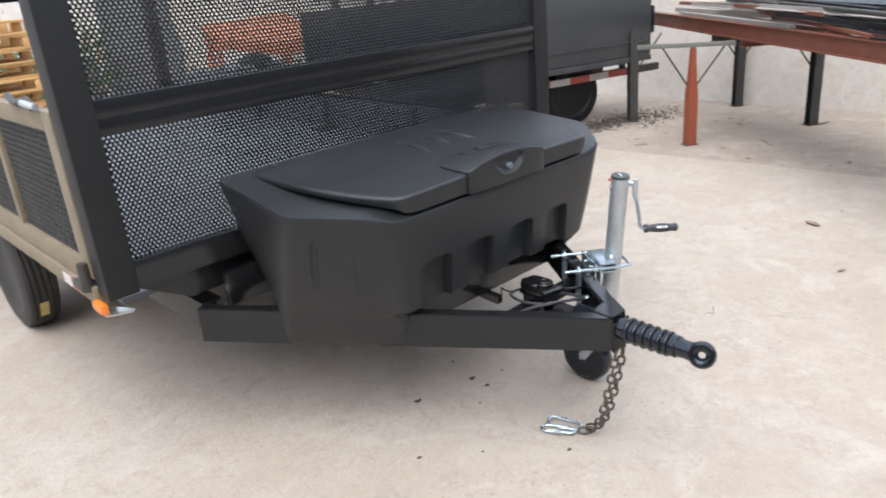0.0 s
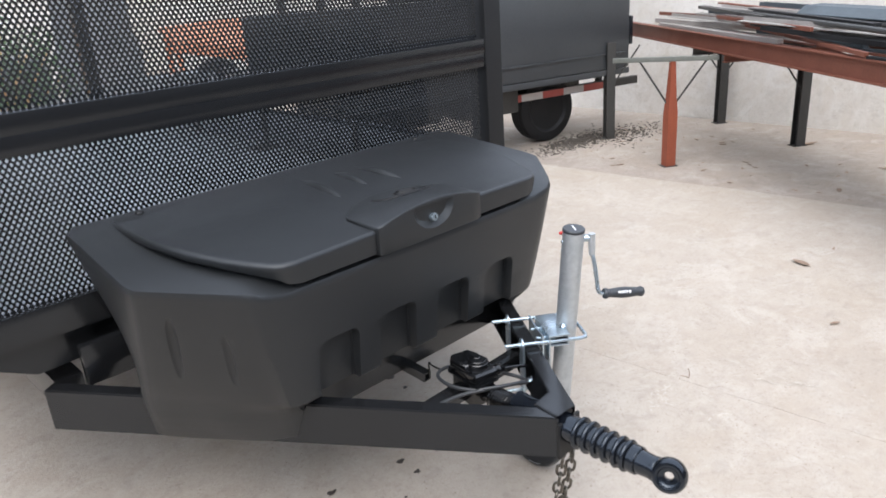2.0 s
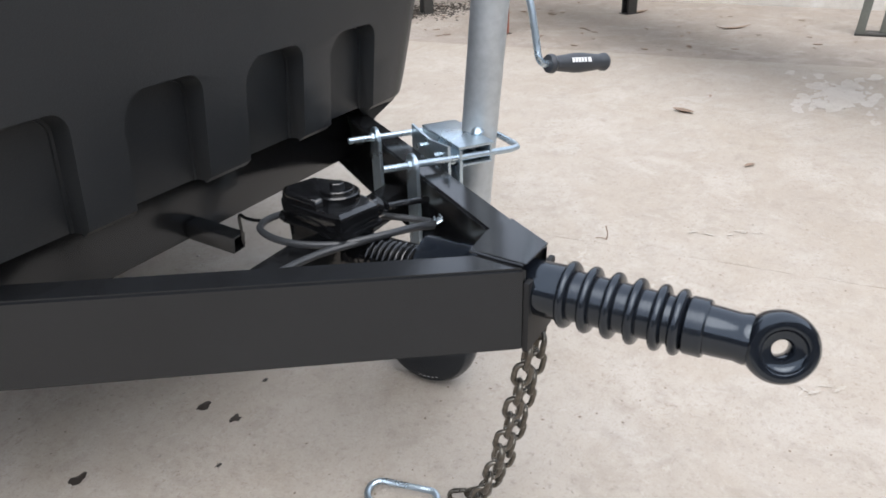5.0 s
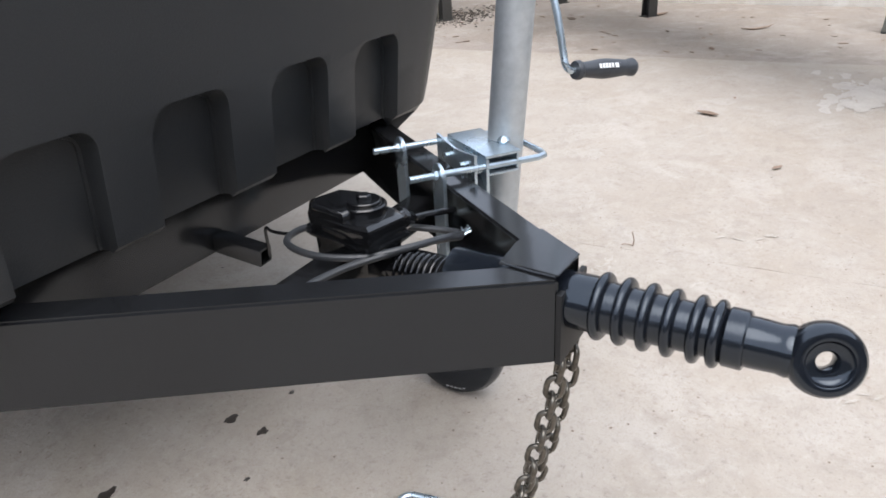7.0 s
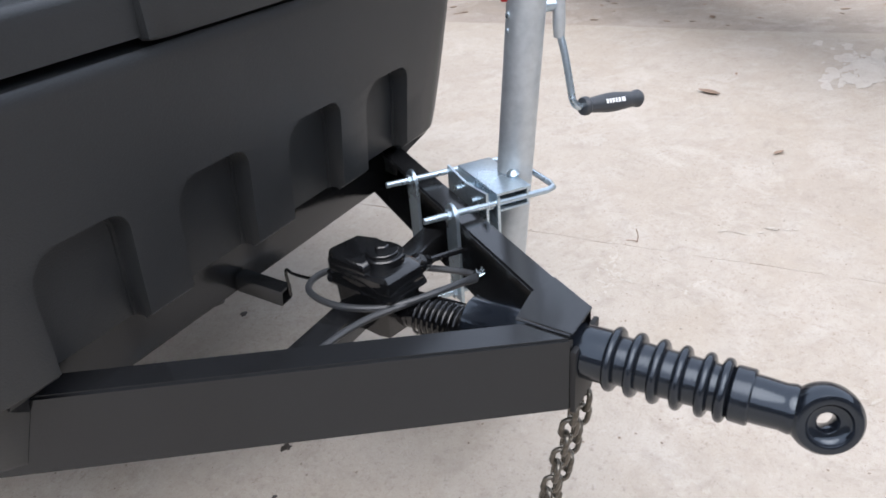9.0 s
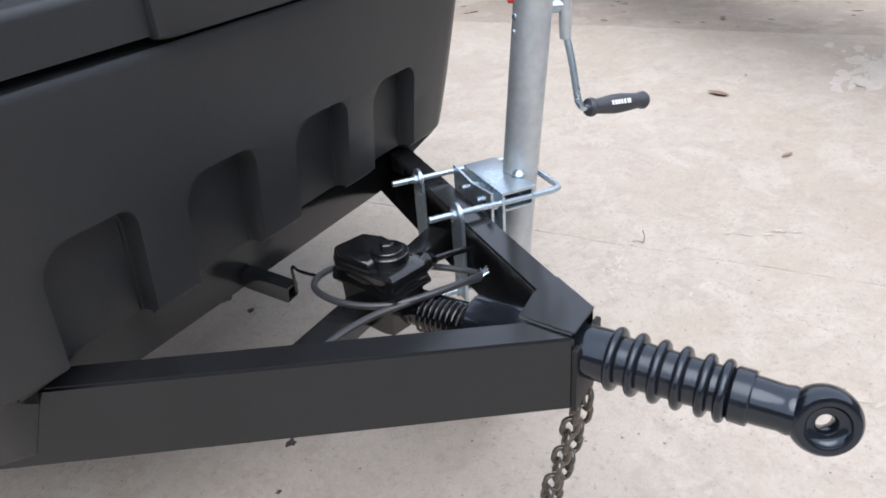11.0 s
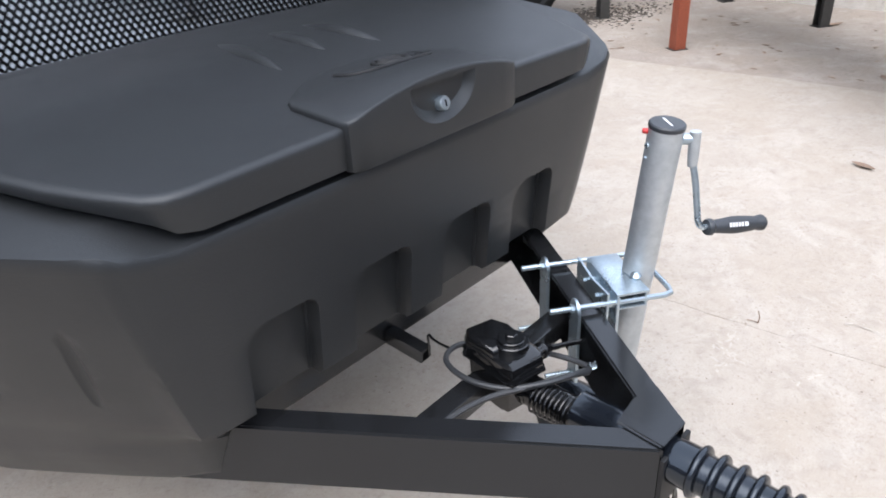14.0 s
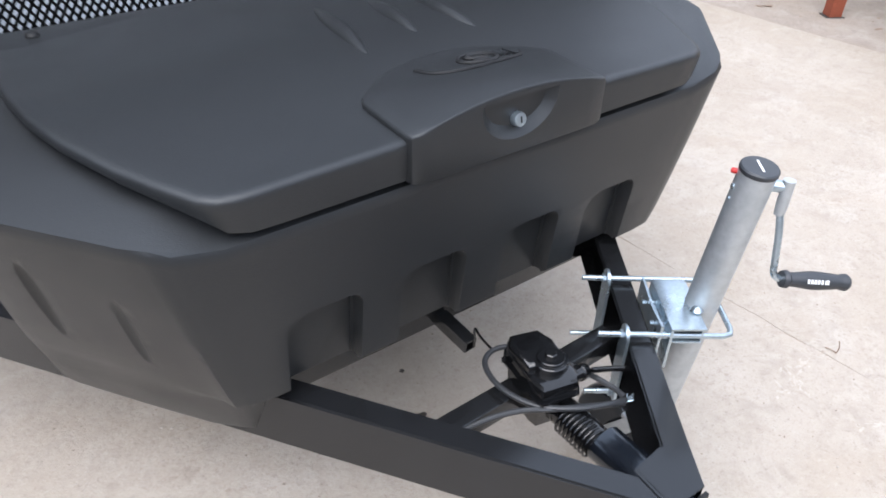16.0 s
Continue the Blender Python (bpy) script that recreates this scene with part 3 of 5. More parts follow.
bracket = part("lamp_bracket", prism([(-1.175, 1.20), (-1.10, 1.165), (-1.085, 1.185), (-1.14, 1.29), (-1.175, 1.31)], Matrix.Translation((0, 0, 0.645)), 0.003), STEEL, trailer, "bright metal lamp bracket")
part("marker_lamp", boxed((0.028, 0.085, 0.034), Matrix.Translation((-1.168, 1.262, 0.662)), 0.008), AMBER, bracket, "amber side marker lamp")
# far side board with its dark stakes
board = part("side_board", span((1.085, 1.305, 0.657), (1.105, 4.86, 0.865), 0.003), DECK, trailer, "pale blue-grey sheet side board", smooth=0)
part("board_rail", span((1.080, 1.305, 0.866), (1.112, 4.86, 0.882), 0.003), PAINT, board)
for y in (2.18, 3.10, 4.02):
    part("board_stake", span((1.066, y, 0.657), (1.083, y + 0.035, 0.880), 0.002), DARKSTEEL, board)
# far side stakes and the rear frame
for x in (-1.1, 0.685):
    part("rear_post", span((x, 4.85, 0.45), (x + 0.09, 4.95, 1.70), 0.004), PAINT, trailer)
part("rear_rail", span((-1.1, 4.86, 1.65), (1.15, 4.94, 1.70), 0.004), PAINT, trailer)
for x in (-1.1, 1.1):
    part("roof_rail", span((x - 0.04, 1.3, 1.65), (x + 0.04, 4.86, 1.70), 0.004), PAINT, trailer)
part("axle", tube(bmesh.new(), [(-0.94, 3.07, 0.335), (0.94, 3.07, 0.335)], 0.04, 12), PAINT, trailer)
for x in (-0.86, 0.86):
    part("axle_hanger", span((x - 0.03, 3.03, 0.33), (x + 0.03, 3.11, 0.43), 0.003), PAINT, trailer)


def road_wheel(owner, x, y, r, w, face, rim_mat, tread=TYRE):
    """A tyre with tread grooves and a dished rim; face is the side (-1 or 1) that the rim dishes to."""
    m = Matrix.Translation((x, y, r)) @ Matrix.Rotation(radians(90 * face), 4, "Y")
    h = w / 2
    pr = [(r * 0.62, -h * 0.8), (r * 0.70, -h), (r * 0.88, -h * 1.02), (r * 0.975, -h * 0.86)]
    for g in (-0.55, -0.18, 0.18, 0.55):
        c = g * h
        pr += [(r * 0.995, c - h * 0.1), (r * 0.965, c - h * 0.05), (r * 0.965, c + h * 0.05), (r * 0.995, c + h * 0.1)]
    pr += [(r * 0.975, h * 0.86), (r * 0.88, h * 1.02), (r * 0.70, h), (r * 0.62, h * 0.8)]
    tyre = part("wheel", lathe(pr, m, 48), tread, owner, "dusty black tyre on a steel rim")
    rim = lathe([(0.0, h * 0.15), (r * 0.16, h * 0.2), (r * 0.18, h * 0.5), (r * 0.25, h * 0.45), (r * 0.30, h * 0.1), (r * 0.5, h * 0.05), (r * 0.56, h * 0.55), (r * 0.635, h * 0.82), (r * 0.65, h * 0.86), (r * 0.66, h * 0.8),
                 (r * 0.62, -h * 0.78), (0, -h * 0.78)], m, 40)
    part("rim", rim, rim_mat, tyre)
    for k in range(5):
        a = 2 * math.pi * k / 5
        part("wheel_nut", lathe([(0.012, h * 0.1), (0.012, h * 0.3), (0.0, h * 0.33)], m @ Matrix.Translation((r * 0.38 * math.cos(a), r * 0.38 * math.sin(a), 0)), 6), STEEL, tyre)
    return tyre


near_wheel = road_wheel(trailer, -1.018, 3.07, 0.335, 0.165, -1, WHITE)
road_wheel(trailer, 1.018, 3.07, 0.335, 0.165, 1, WHITE)
part("tyre_label", boxed((0.04, 0.003, 0.10), Matrix.Translation((-1.026, 3.07, 0.335)) @ Matrix.Rotation(radians(32), 4, "X") @ Matrix.Translation((0, -0.3345, 0)), 0.0), LABEL, near_wheel, "yellow paper label on the tread", smooth=0)
part("spat", prism([(2.63, 0.70), (3.51, 0.70), (3.43, 0.72), (3.27, 0.735), (2.87, 0.735), (2.71, 0.72)], Matrix.Translation((-1.1, 0, 0)) @ Matrix(((0, 0, 1, 0), (1, 0, 0, 0), (0, 1, 0, 0), (0, 0, 0, 1))), 0.22), PAINT, trailer)

# ---- the plastic toolbox ----
toolbox = thing("drawbar_toolbox", (0, 0.8, ARM_TOP), "black moulded plastic toolbox with a raised lid, straddling the drawbar", "toolbox")


def mirrored(half):
    """A closed ring from half an outline that runs from the front middle (x = 0) to the rear middle, on the -x side."""
    return [Vector(p) for p in half] + [Vector((-x, y, z)) for x, y, z in half[-2:0:-1]]


def shelf(y):
    return 0.930 + 0.108 * (y - 0.5)


TOP = [(0, 0.492), (-0.30, 0.492), (-0.47, 0.492), (-0.535, 0.494), (-0.562, 0.503), (-0.590, 0.530), (-0.622, 0.566), (-0.656, 0.603), (-0.690, 0.641), (-0.725, 0.680), (-0.745, 0.705), (-0.752, 0.740), (-0.735, 1.140), (-0.700, 1.178), (0, 1.185)]
LOW = [(0, 0.528), (-0.22, 0.528), (-0.412, 0.528), (-0.458, 0.531), (-0.479, 0.541), (-0.490, 0.572), (-0.538, 0.643), (-0.590, 0.715), (-0.640, 0.788), (-0.690, 0.862), (-0.706, 0.892), (-0.706, 0.930), (-0.610, 1.140), (-0.57, 1.165), (0, 1.17)]
HANG = [0, 0, 0, 0.004, 0.046, 0.128, 0.147, 0.149, 0.149, 0.148, 0.147, 0.140, 0.0, 0, 0]     # how far the flank hangs below the floor of the box
levels = []
inner = []
for k, ((x0, y0), h) in enumerate(zip(LOW, HANG)):
    inner.append((x0 + (0.085 if 4 <= k <= 11 else 0.045 if k == 12 else 0), y0 + (0.014 if k < 4 else 0.05 if 4 <= k <= 11 else -0.01), 0.570))
levels.append(mirrored(inner))
for g in (1.0, 0.85, 0.66, 0.45, 0.24):
    ring = []
    for k, ((x0, y0), h) in enumerate(zip(LOW, HANG)):
        out = (-0.037 - 0.707 * (y0 - 0.035) - x0) * 0.816 - 0.001      # how far the wall stands outside the arm
        if 4 <= k <= 11:
            out *= g ** {4: 0.3, 5: 0.65, 6: 1.0}.get(k, 1.4)
            ring.append((x0 + 0.816 * out, y0 + 0.577 * out, 0.566 - h * g + 0.010 * (1 - g)))
        else:
            tuck = 0.012 * g
            ring.append((x0 + (tuck if k == 12 else 0), y0 + (tuck if k < 4 else -tuck), 0.566 - h * g + 0.010 * (1 - g)))
    levels.append(mirrored(ring))
for f in (0.03, 0.12, 0.3, 0.5, 0.7, 0.88, 0.97, 1.0):
    ring = []
    for k, ((x0, y0), (x1, y1)) in enumerate(zip(LOW, TOP)):
        g = f ** 0.85 if 4 <= k <= 12 else f
        ztop = 0.904 if k < 3 else (0.918 if k == 3 else shelf(y1))
        shrink = 0.005 if f == 1.0 else 0.0
        x, y = x0 + (x1 - x0) * g, y0 + (y1 - y0) * g
        y += shrink if k < 5 else (-shrink if k > 11 else 0)
        x += shrink if 4 <= k <= 12 else 0
        ring.append((x, y, 0.566 + (ztop - 0.566) * f))
    levels.append(mirrored(ring))
body = loft(levels)
bmesh.ops.subdivide_edges(body, edges=[e for e in body.edges if e.calc_length() > 0.012], cuts=2, use_grid_fill=True)
cutters = []
for cx in (-0.321, -0.114, 0.103, 0.309):
    outline = [(-0.078, 0.50), (0.060, 0.50), (0.060, 0.690)] + arc(0.034, 0.708, 0.026, 0, 90, 5) + arc(-0.034, 0.690, 0.044, 90, 180, 7) + [(-0.078, 0.660)]
    c = bmesh.new()
    front = [c.verts.new((cx + x * 1.08, 0.44, z + 0.012 * (z > 0.65))) for x, z in outline]
    back = [c.verts.new((cx + x * 0.92, 0.566 - 0.02 * (z - 0.5) / 0.23, z - (0.008 if z > 0.6 else 0))) for x, z in outline]
    c.faces.new(front)
    c.faces.new(back[::-1])
    for k in range(len(outline)):
        c.faces.new((front[k], back[k], back[(k + 1) % len(outline)], front[(k + 1) % len(outline)]))
    bmesh.ops.recalc_face_normals(c, faces=c.faces)
    bmesh.ops.bevel(c, geom=[e for e in c.edges if all(v in back for v in e.verts)], offset=0.004, segments=2, affect="EDGES", clamp_overlap=True)
    cutters.append(c)
for sgn in (-1, 1):      # slanting flutes on the angled flanks
    for (xa, ya, za), (xb, yb, zb) in (((-0.686, 0.678, 0.870), (-0.660, 0.752, 0.650)), ((-0.604, 0.584, 0.835), (-0.570, 0.640, 0.630))):
        c = bmesh.new()
        bmesh.ops.create_uvsphere(c, u_segments=28, v_segments=24, radius=1)
        a, b = Vector((sgn * -xa, ya, za)), Vector((sgn * -xb, yb, zb))
        d = (b - a).normalized()
        n = d.cross(Vector((sgn * 0.67, 0.74, 0))).normalized()
        n = n if n.y < 0 else -n
        for v in c.verts:
            v.co.z = math.copysign(abs(v.co.z) ** 0.6, v.co.z)
        fm = Matrix.Translation((a + b) / 2 + n * 0.0105) @ Matrix((n.cross(d), n, d)).transposed().to_4x4()
        bmesh.ops.transform(c, matrix=fm @ Matrix.Diagonal((0.016, 0.016, (b - a).length * 0.52, 1)), verts=c.verts)
        cutters.append(c)
part("body", carve(body, cutters, "body", 38, 0.006), PLASTIC, toolbox)
# lid
LID = [(0, 0.486), (-0.20, 0.486), (-0.40, 0.486), (-0.440, 0.488), (-0.468, 0.497), (-0.488, 0.516), (-0.520, 0.575), (-0.552, 0.640), (-0.590, 0.735), (-0.612, 0.820), (-0.622, 0.905), (-0.622, 1.02), (-0.618, 1.120), (-0.60, 1.150), (-0.40, 1.160), (0, 1.162)]


def crown(x, y):
    t = min(1.0, max(0.0, (y - 0.486) / 0.42))
    return 0.972 + 0.030 * (t * t * (3 - 2 * t)) + 0.011 * (1 - (x / 0.62) ** 2)


def lid_ring(inset, dz, full=1.0, under=0.0):
    pts = []
    for x, y in LID:
        cx, cy = x * full, 0.82 + (y - 0.82) * full
        d = Vector((cx, cy - 0.82))
        if inset and d.length:
            cx, cy = cx - inset * (1 if cx < -1e-6 else 0) * (-1), cy + (inset if cy < 0.82 else -inset)
        if under:      # the flanks are cut back below the rim, the front less
            cx, cy = cx + (under if cx < -0.3 else 0), cy + (under * 0.3 if cy < 0.82 else -under * 0.3)
        z = crown(cx, cy) + dz if dz is not None else 0.919 + min(1.0, max(0.0, (y - 0.49) / 0.03)) * (shelf(y) + 0.008 - 0.919)
        pts.append((cx, cy, z))
    return mirrored(pts)


lid_rings = [lid_ring(0.0, None, 0.90), lid_ring(0.0, None, under=0.013), lid_ring(0.0, None, under=0.009), lid_ring(0.0, -0.020, under=0.001), lid_ring(0.0, -0.011), lid_ring(0.0007, -0.0070), lid_ring(0.0024, -0.0036), lid_ring(0.0052, -0.0014), lid_ring(0.009, -0.0003), lid_ring(0.013, 0.0)]
lid_rings += [lid_ring(0.0, 0.0, s) for s in (0.93, 0.85, 0.7, 0.5, 0.3, 0.12)]
lid = part("lid", loft(lid_rings), PLASTIC, toolbox, smooth=50)
# the raised latch panel in the middle of the lid, running back as a spine
def arch(x, y):
    """The latch panel bulges towards its middle and sinks into the lid behind."""
    t = max(0.0, min(1.0, (y - 0.50) / 0.19))
    return 0.029 * (1 - min(1.0, abs(x) / 0.195) ** 2) * (1 - t * t * (3 - 2 * t))


PANEL = [(0, 0.471), (-0.03, 0.471), (-0.06, 0.471), (-0.09, 0.471), (-0.12, 0.471), (-0.15, 0.4715), (-0.178, 0.472), (-0.192, 0.478), (-0.195, 0.490), (-0.196, 0.602), (-0.187, 0.620), (-0.155, 0.645), (-0.118, 0.672), (-0.09, 0.685), (-0.06, 0.694), (-0.03, 0.699), (0, 0.700)]


def panel_ring(scale, dz, z=None):
    pts = []
    for x, y in PANEL:
        px, py = x * scale, 0.58 + (y - 0.58) * scale
        fade = 1.0 - max(0.0, min(1.0, (py - 0.59) / 0.10)) * 0.6
        pts.append((px, py, z if z is not None and y < 0.50 else crown(px, py) + (dz * fade + arch(px, py) if dz > 0 else dz)))
    return mirrored(pts)


panel = loft([panel_ring(0.985, -0.02, 0.914), panel_ring(1.0, -0.012, 0.917), panel_ring(1.0, 0.001, 0.975), panel_ring(1.0, 0.0025), panel_ring(0.9965, 0.0052), panel_ring(0.989, 0.0072), panel_ring(0.977, 0.0082)] + [panel_ring(q / 10, 0.0085) for q in range(9, 0, -1)])


def scoop_ring(cx, cz, rx, rz, top, y):
    low = [(cx + rx * math.cos(a), y, cz + rz * math.sin(a)) for a in (math.pi + math.pi * k / 20 for k in range(21))]
    return low + [(cx + rx * 1.02, y, top), (cx - rx * 0.98, y, top)]


# the finger grip: a half-round hollow under the panel's lip
scoop = loft([scoop_ring(0.002, 0.998, 0.077, 0.060, 1.0075, 0.450), scoop_ring(0.002, 0.998, 0.076, 0.059, 1.0075, 0.4705), scoop_ring(0.002, 0.998, 0.070, 0.053, 1.0070, 0.4755),
              scoop_ring(0.002, 0.998, 0.065, 0.047, 1.0062, 0.4805), scoop_ring(0.002, 0.998, 0.060, 0.041, 1.0050, 0.4845)])
latch_panel = part("latch_panel", carve(panel, [scoop], "latch_panel", 30), PLASTIC, toolbox, "raised lid panel with a scooped finger grip")
lock_m = Matrix.Translation((0.004, 0.4835, 0.966)) @ Matrix.Rotation(radians(78), 4, "X")
lock = part("lock", lathe([(0.0, -0.004), (0.0118, -0.004), (0.0118, 0.010), (0.0106, 0.012), (0.0, 0.0125)], lock_m, 24), ZINC, toolbox, "bright chrome keyed lock")
part("keyhole", boxed((0.0022, 0.010, 0.002), lock_m @ Matrix.Translation((0, 0, 0.0125)), 0.0), GLOSS, lock, smooth=0)
# raised swoosh, a round badge with a curl in it, and a rounded plate beside it
def panel_top(x, y):
    fade = 1.0 - max(0.0, min(1.0, (y - 0.59) / 0.10)) * 0.6
    return crown(x, y) + 0.0097 * fade + arch(x, y)


sw = [(x + 0.030, y + 0.009, panel_top(x + 0.030, y + 0.009)) for x, y in ((-0.100, 0.640), (-0.090, 0.608), (-0.070, 0.590), (-0.045, 0.581), (-0.015, 0.578), (0.020, 0.581), (0.055, 0.588), (0.086, 0.598), (0.096, 0.612))]
# line, ring and curl in matt black, which paints in the shade of grooves
part("embossed_line", tube(bmesh.new(), smooth_path(sw, 6), 0.0036, 8), MATT, latch_panel)
ring = [(0.044 + 0.036 * math.cos(t), 0.632 + 0.027 * math.sin(t)) for t in (2 * math.pi * k / 36 for k in range(36))]
part("embossed_ring", tube(bmesh.new(), [(x, y, panel_top(x, y)) for x, y in ring], 0.0040, 8, closed=True), MATT, latch_panel)
curl = [(0.030, 0.637), (0.012, 0.640), (-0.004, 0.633), (0.002, 0.624), (0.018, 0.620), (0.024, 0.611), (0.010, 0.604), (-0.008, 0.608)]
part("embossed_curl", tube(bmesh.new(), smooth_path([(x + 0.032, y + 0.010, panel_top(x + 0.032, y + 0.010)) for x, y in curl], 5), 0.0046, 8), MATT, latch_panel)
for x in (0.088, 0.100):
    bar = [(x, 0.618), (x + 0.002, 0.632), (x + 0.001, 0.648)]
    part("embossed_bar", tube(bmesh.new(), smooth_path([(u, v, panel_top(u, v)) for u, v in bar], 4), 0.0034, 8), PLASTIC, latch_panel)
plate = [(0.110, 0.614), (0.120, 0.612), (0.128, 0.620), (0.130, 0.636), (0.126, 0.650), (0.116, 0.653), (0.110, 0.648)]
part("embossed_plate", loft([[(x, y, panel_top(x, y) + dz) for x, y in plate] for dz in (-0.004, 0.0018, 0.0024)]), PLASTIC, latch_panel)
# tapering ribs on the rear of the lid
for x0, y0, x1, y1 in ((-0.098, 0.738, -0.068, 1.000), (0.028, 0.775, 0.044, 0.990), (0.142, 0.745, 0.130, 1.000)):
    pts = [(x0 + (x1 - x0) * k / 10, y0 + (y1 - y0) * k / 10) for k in range(11)]
    part("lid_rib", tube(bmesh.new(), [(x, y, crown(x, y) - 0.0085) for x, y in pts], [0.006 + 0.0145 * math.sin(math.pi * k / 10) for k in range(11)], 12), PLASTIC, lid)
for x in (-0.535, 0.535):
    part("hinge_pin", lathe([(0.012, -0.012), (0.012, 0.006), (0.008, 0.011), (0, 0.012)], Matrix.Translation((x, 1.120, 1.004)), 16), MATT, lid)
# square tube stub under the toolbox with a hooked wire
stub = thing("square_tube_stub", (0, 0.6, 0.44), "short black square steel tube fixed to the crossmember", "steel tube")
bm = beamed((-0.001, 0.552, 0.440), (-0.008, 0.648, 0.452), 0.030, 0.030, 0.003)
bmesh.ops.delete(bm, geom=[f for f in bm.faces if f.calc_center_median().y < 0.5535 and f.calc_area() > 3e-4], context="FACES_ONLY")
part("tube", bm, PAINT, stub)
part("hook_wire", tube(bmesh.new(), smooth_path([(0.006, 0.5500, 0.436), (0.005, 0.5495, 0.462), (0.004, 0.5490, 0.482), (0.002, 0.543, 0.4905), (-0.002, 0.530, 0.489), (-0.010, 0.500, 0.494), (-0.016, 0.468, 0.501)], 5), 0.0027, 8), OILED, stub)

# ---- jockey wheel on the far arm ----
JX, JY = 0.348, 0.262
jockey = thing("jockey_stand", (JX, JY, 0), "galvanised jockey wheel with a folding crank, clamped to the drawbar", "jockey wheel")
JBASE, JTOP = Vector((0.356, 0.347, 0.0)), Vector((0.346, 0.259, 0.880))
UPZ = along(JBASE, JTOP)
outer = part("outer_tube", lathe([(0.0265, 0.27), (0.0315, 0.272), (0.0315, 0.874), (0.0265, 0.875)], UPZ, 40), GALV, jockey)
part("inner_tube", lathe([(0.0, 0.14), (0.0235, 0.14), (0.0235, 0.30), (0.0, 0.30)], UPZ, 24), GALV, jockey)
cap = part("cap", lathe([(0.0, 0.8735), (0.0322, 0.8735), (0.0328, 0.876), (0.0328, 0.881), (0.0305, 0.8835), (0.0, 0.884)], UPZ, 36), GRIP, jockey, "dark grey plastic cap")
part("print_bar", boxed((0.034, 0.004, 0.0006), UPZ @ Matrix.Translation((0, 0, 0.8842)) @ Matrix.Rotation(radians(60), 4, "Z"), 0.0), WHITE, cap, smooth=0)
part("pin", lathe([(0.0, 0.0), (0.005, 0.0), (0.005, 0.009), (0.004, 0.011), (0, 0.012)], along((0.3305, 0.286, 0.862), (0.30, 0.33, 0.864)), 14), RED, jockey, "red plastic pin")
for z, s in ((0.838, 0.006), (0.815, 0.004), (0.70, 0.0035)):
    part("rivet", lathe([(0.0, -0.003), (s, -0.003), (s, 0.004), (s * 0.6, 0.006), (0, 0.0065)], along((0.324, 0.281, z), (0.30, 0.30, z)), 12), ZINC, jockey)
for k, z in enumerate((0.655, 0.69, 0.715, 0.745)):
    part("print_bar", boxed((0.004 + 0.002 * (k % 2), 0.0016, 0.020 - 0.004 * (k % 2)), UPZ @ Matrix.Translation((0.012, -0.0, z)) @ Matrix.Rotation(radians(-28), 4, "Z") @ Matrix.Translation((0.0, -0.0285, 0))), RED, outer, smooth=0)
bossdir = Vector((0.62, -0.78, 0)).normalized()
boss0 = Vector((JX, JY, 0.846)) + bossdir * 0.028
crank = part("crank", tube(bmesh.new(), smooth_path([boss0 + bossdir * 0.022 + Vector((0, 0, 0.004)), boss0 + bossdir * 0.024 + Vector((0.0, 0.0, -0.035)), (0.3775, 0.2085, 0.765), (0.3735, 0.1965, 0.712), (0.371, 0.191, 0.692), (0.377, 0.184, 0.682), (0.392, 0.174, 0.6805)], 6), 0.0062, 12), ZINC, jockey, "bright bent crank arm")
part("crank_boss", tube(bmesh.new(), [boss0 - bossdir * 0.004, boss0 + bossdir * 0.014, boss0 + bossdir * 0.0145, boss0 + bossdir * 0.026], [0.0105, 0.0105, 0.009, 0.009], 20), ZINC, crank)
part("crank_collar", tube(bmesh.new(), [boss0 + bossdir * 0.024 + Vector((0, 0, 0.013)), boss0 + bossdir * 0.024 + Vector((0, 0, 0.0135)), boss0 + bossdir * 0.024 + Vector((0, -0.0008, -0.032)), boss0 + bossdir * 0.024 + Vector((0, -0.001, -0.052))], [0.0085, 0.0102, 0.0102, 0.0086], 16), GALV, crank)
g0, g1 = Vector((0.381, 0.179, 0.6815)), Vector((0.487, 0.112, 0.669))
gl = (g1 - g0).length
gp = [(0.0, 0.0), (0.0145, 0.0), (0.016, 0.004), (0.016, 0.009), (0.0125, 0.013), (0.0130, 0.022), (0.0165, gl * 0.42), (0.0165, gl * 0.55), (0.0140, gl * 0.78), (0.0128, gl * 0.84), (0.0150, gl * 0.90), (0.0155, gl * 0.95), (0.0125, gl * 0.99), (0.0, gl)]
grip = part("grip", lathe(gp, along(g0, g1), 28), GRIP, crank, "dark grey barrel grip")
gdir = (g1 - g0).normalized()
gside = Vector((-0.62, -0.62, 0.48))
gside = (gside - gdir * gside.dot(gdir)).normalized()
gup = gdir.cross(gside) * -1
gm4 = Matrix((gdir, gup, gside)).transposed().to_4x4()
for k, (a, w) in enumerate(((0.33, 0.0042), (0.38, 0.0042), (0.43, 0.005), (0.48, 0.0042), (0.53, 0.0042), (0.60, 0.007))):
    part("print_bar", boxed((w, 0.0075, 0.0012), Matrix.Translation(g0 + gdir * gl * a + gside * 0.0163) @ gm4, 0.0), WHITE, grip, smooth=0)
# wheel and fork
wheel = part("wheel", lathe([(0.066, -0.027), (0.086, -0.031), (0.100, -0.027), (0.108, -0.015), (0.110, 0.0), (0.108, 0.015), (0.100, 0.027), (0.086, 0.031), (0.066, 0.027)],
                            Matrix.Translation((0.338, 0.405, 0.110)) @ Matrix.Rotation(radians(90), 4, "Y"), 48), RUBBER, jockey, "solid black rubber wheel")
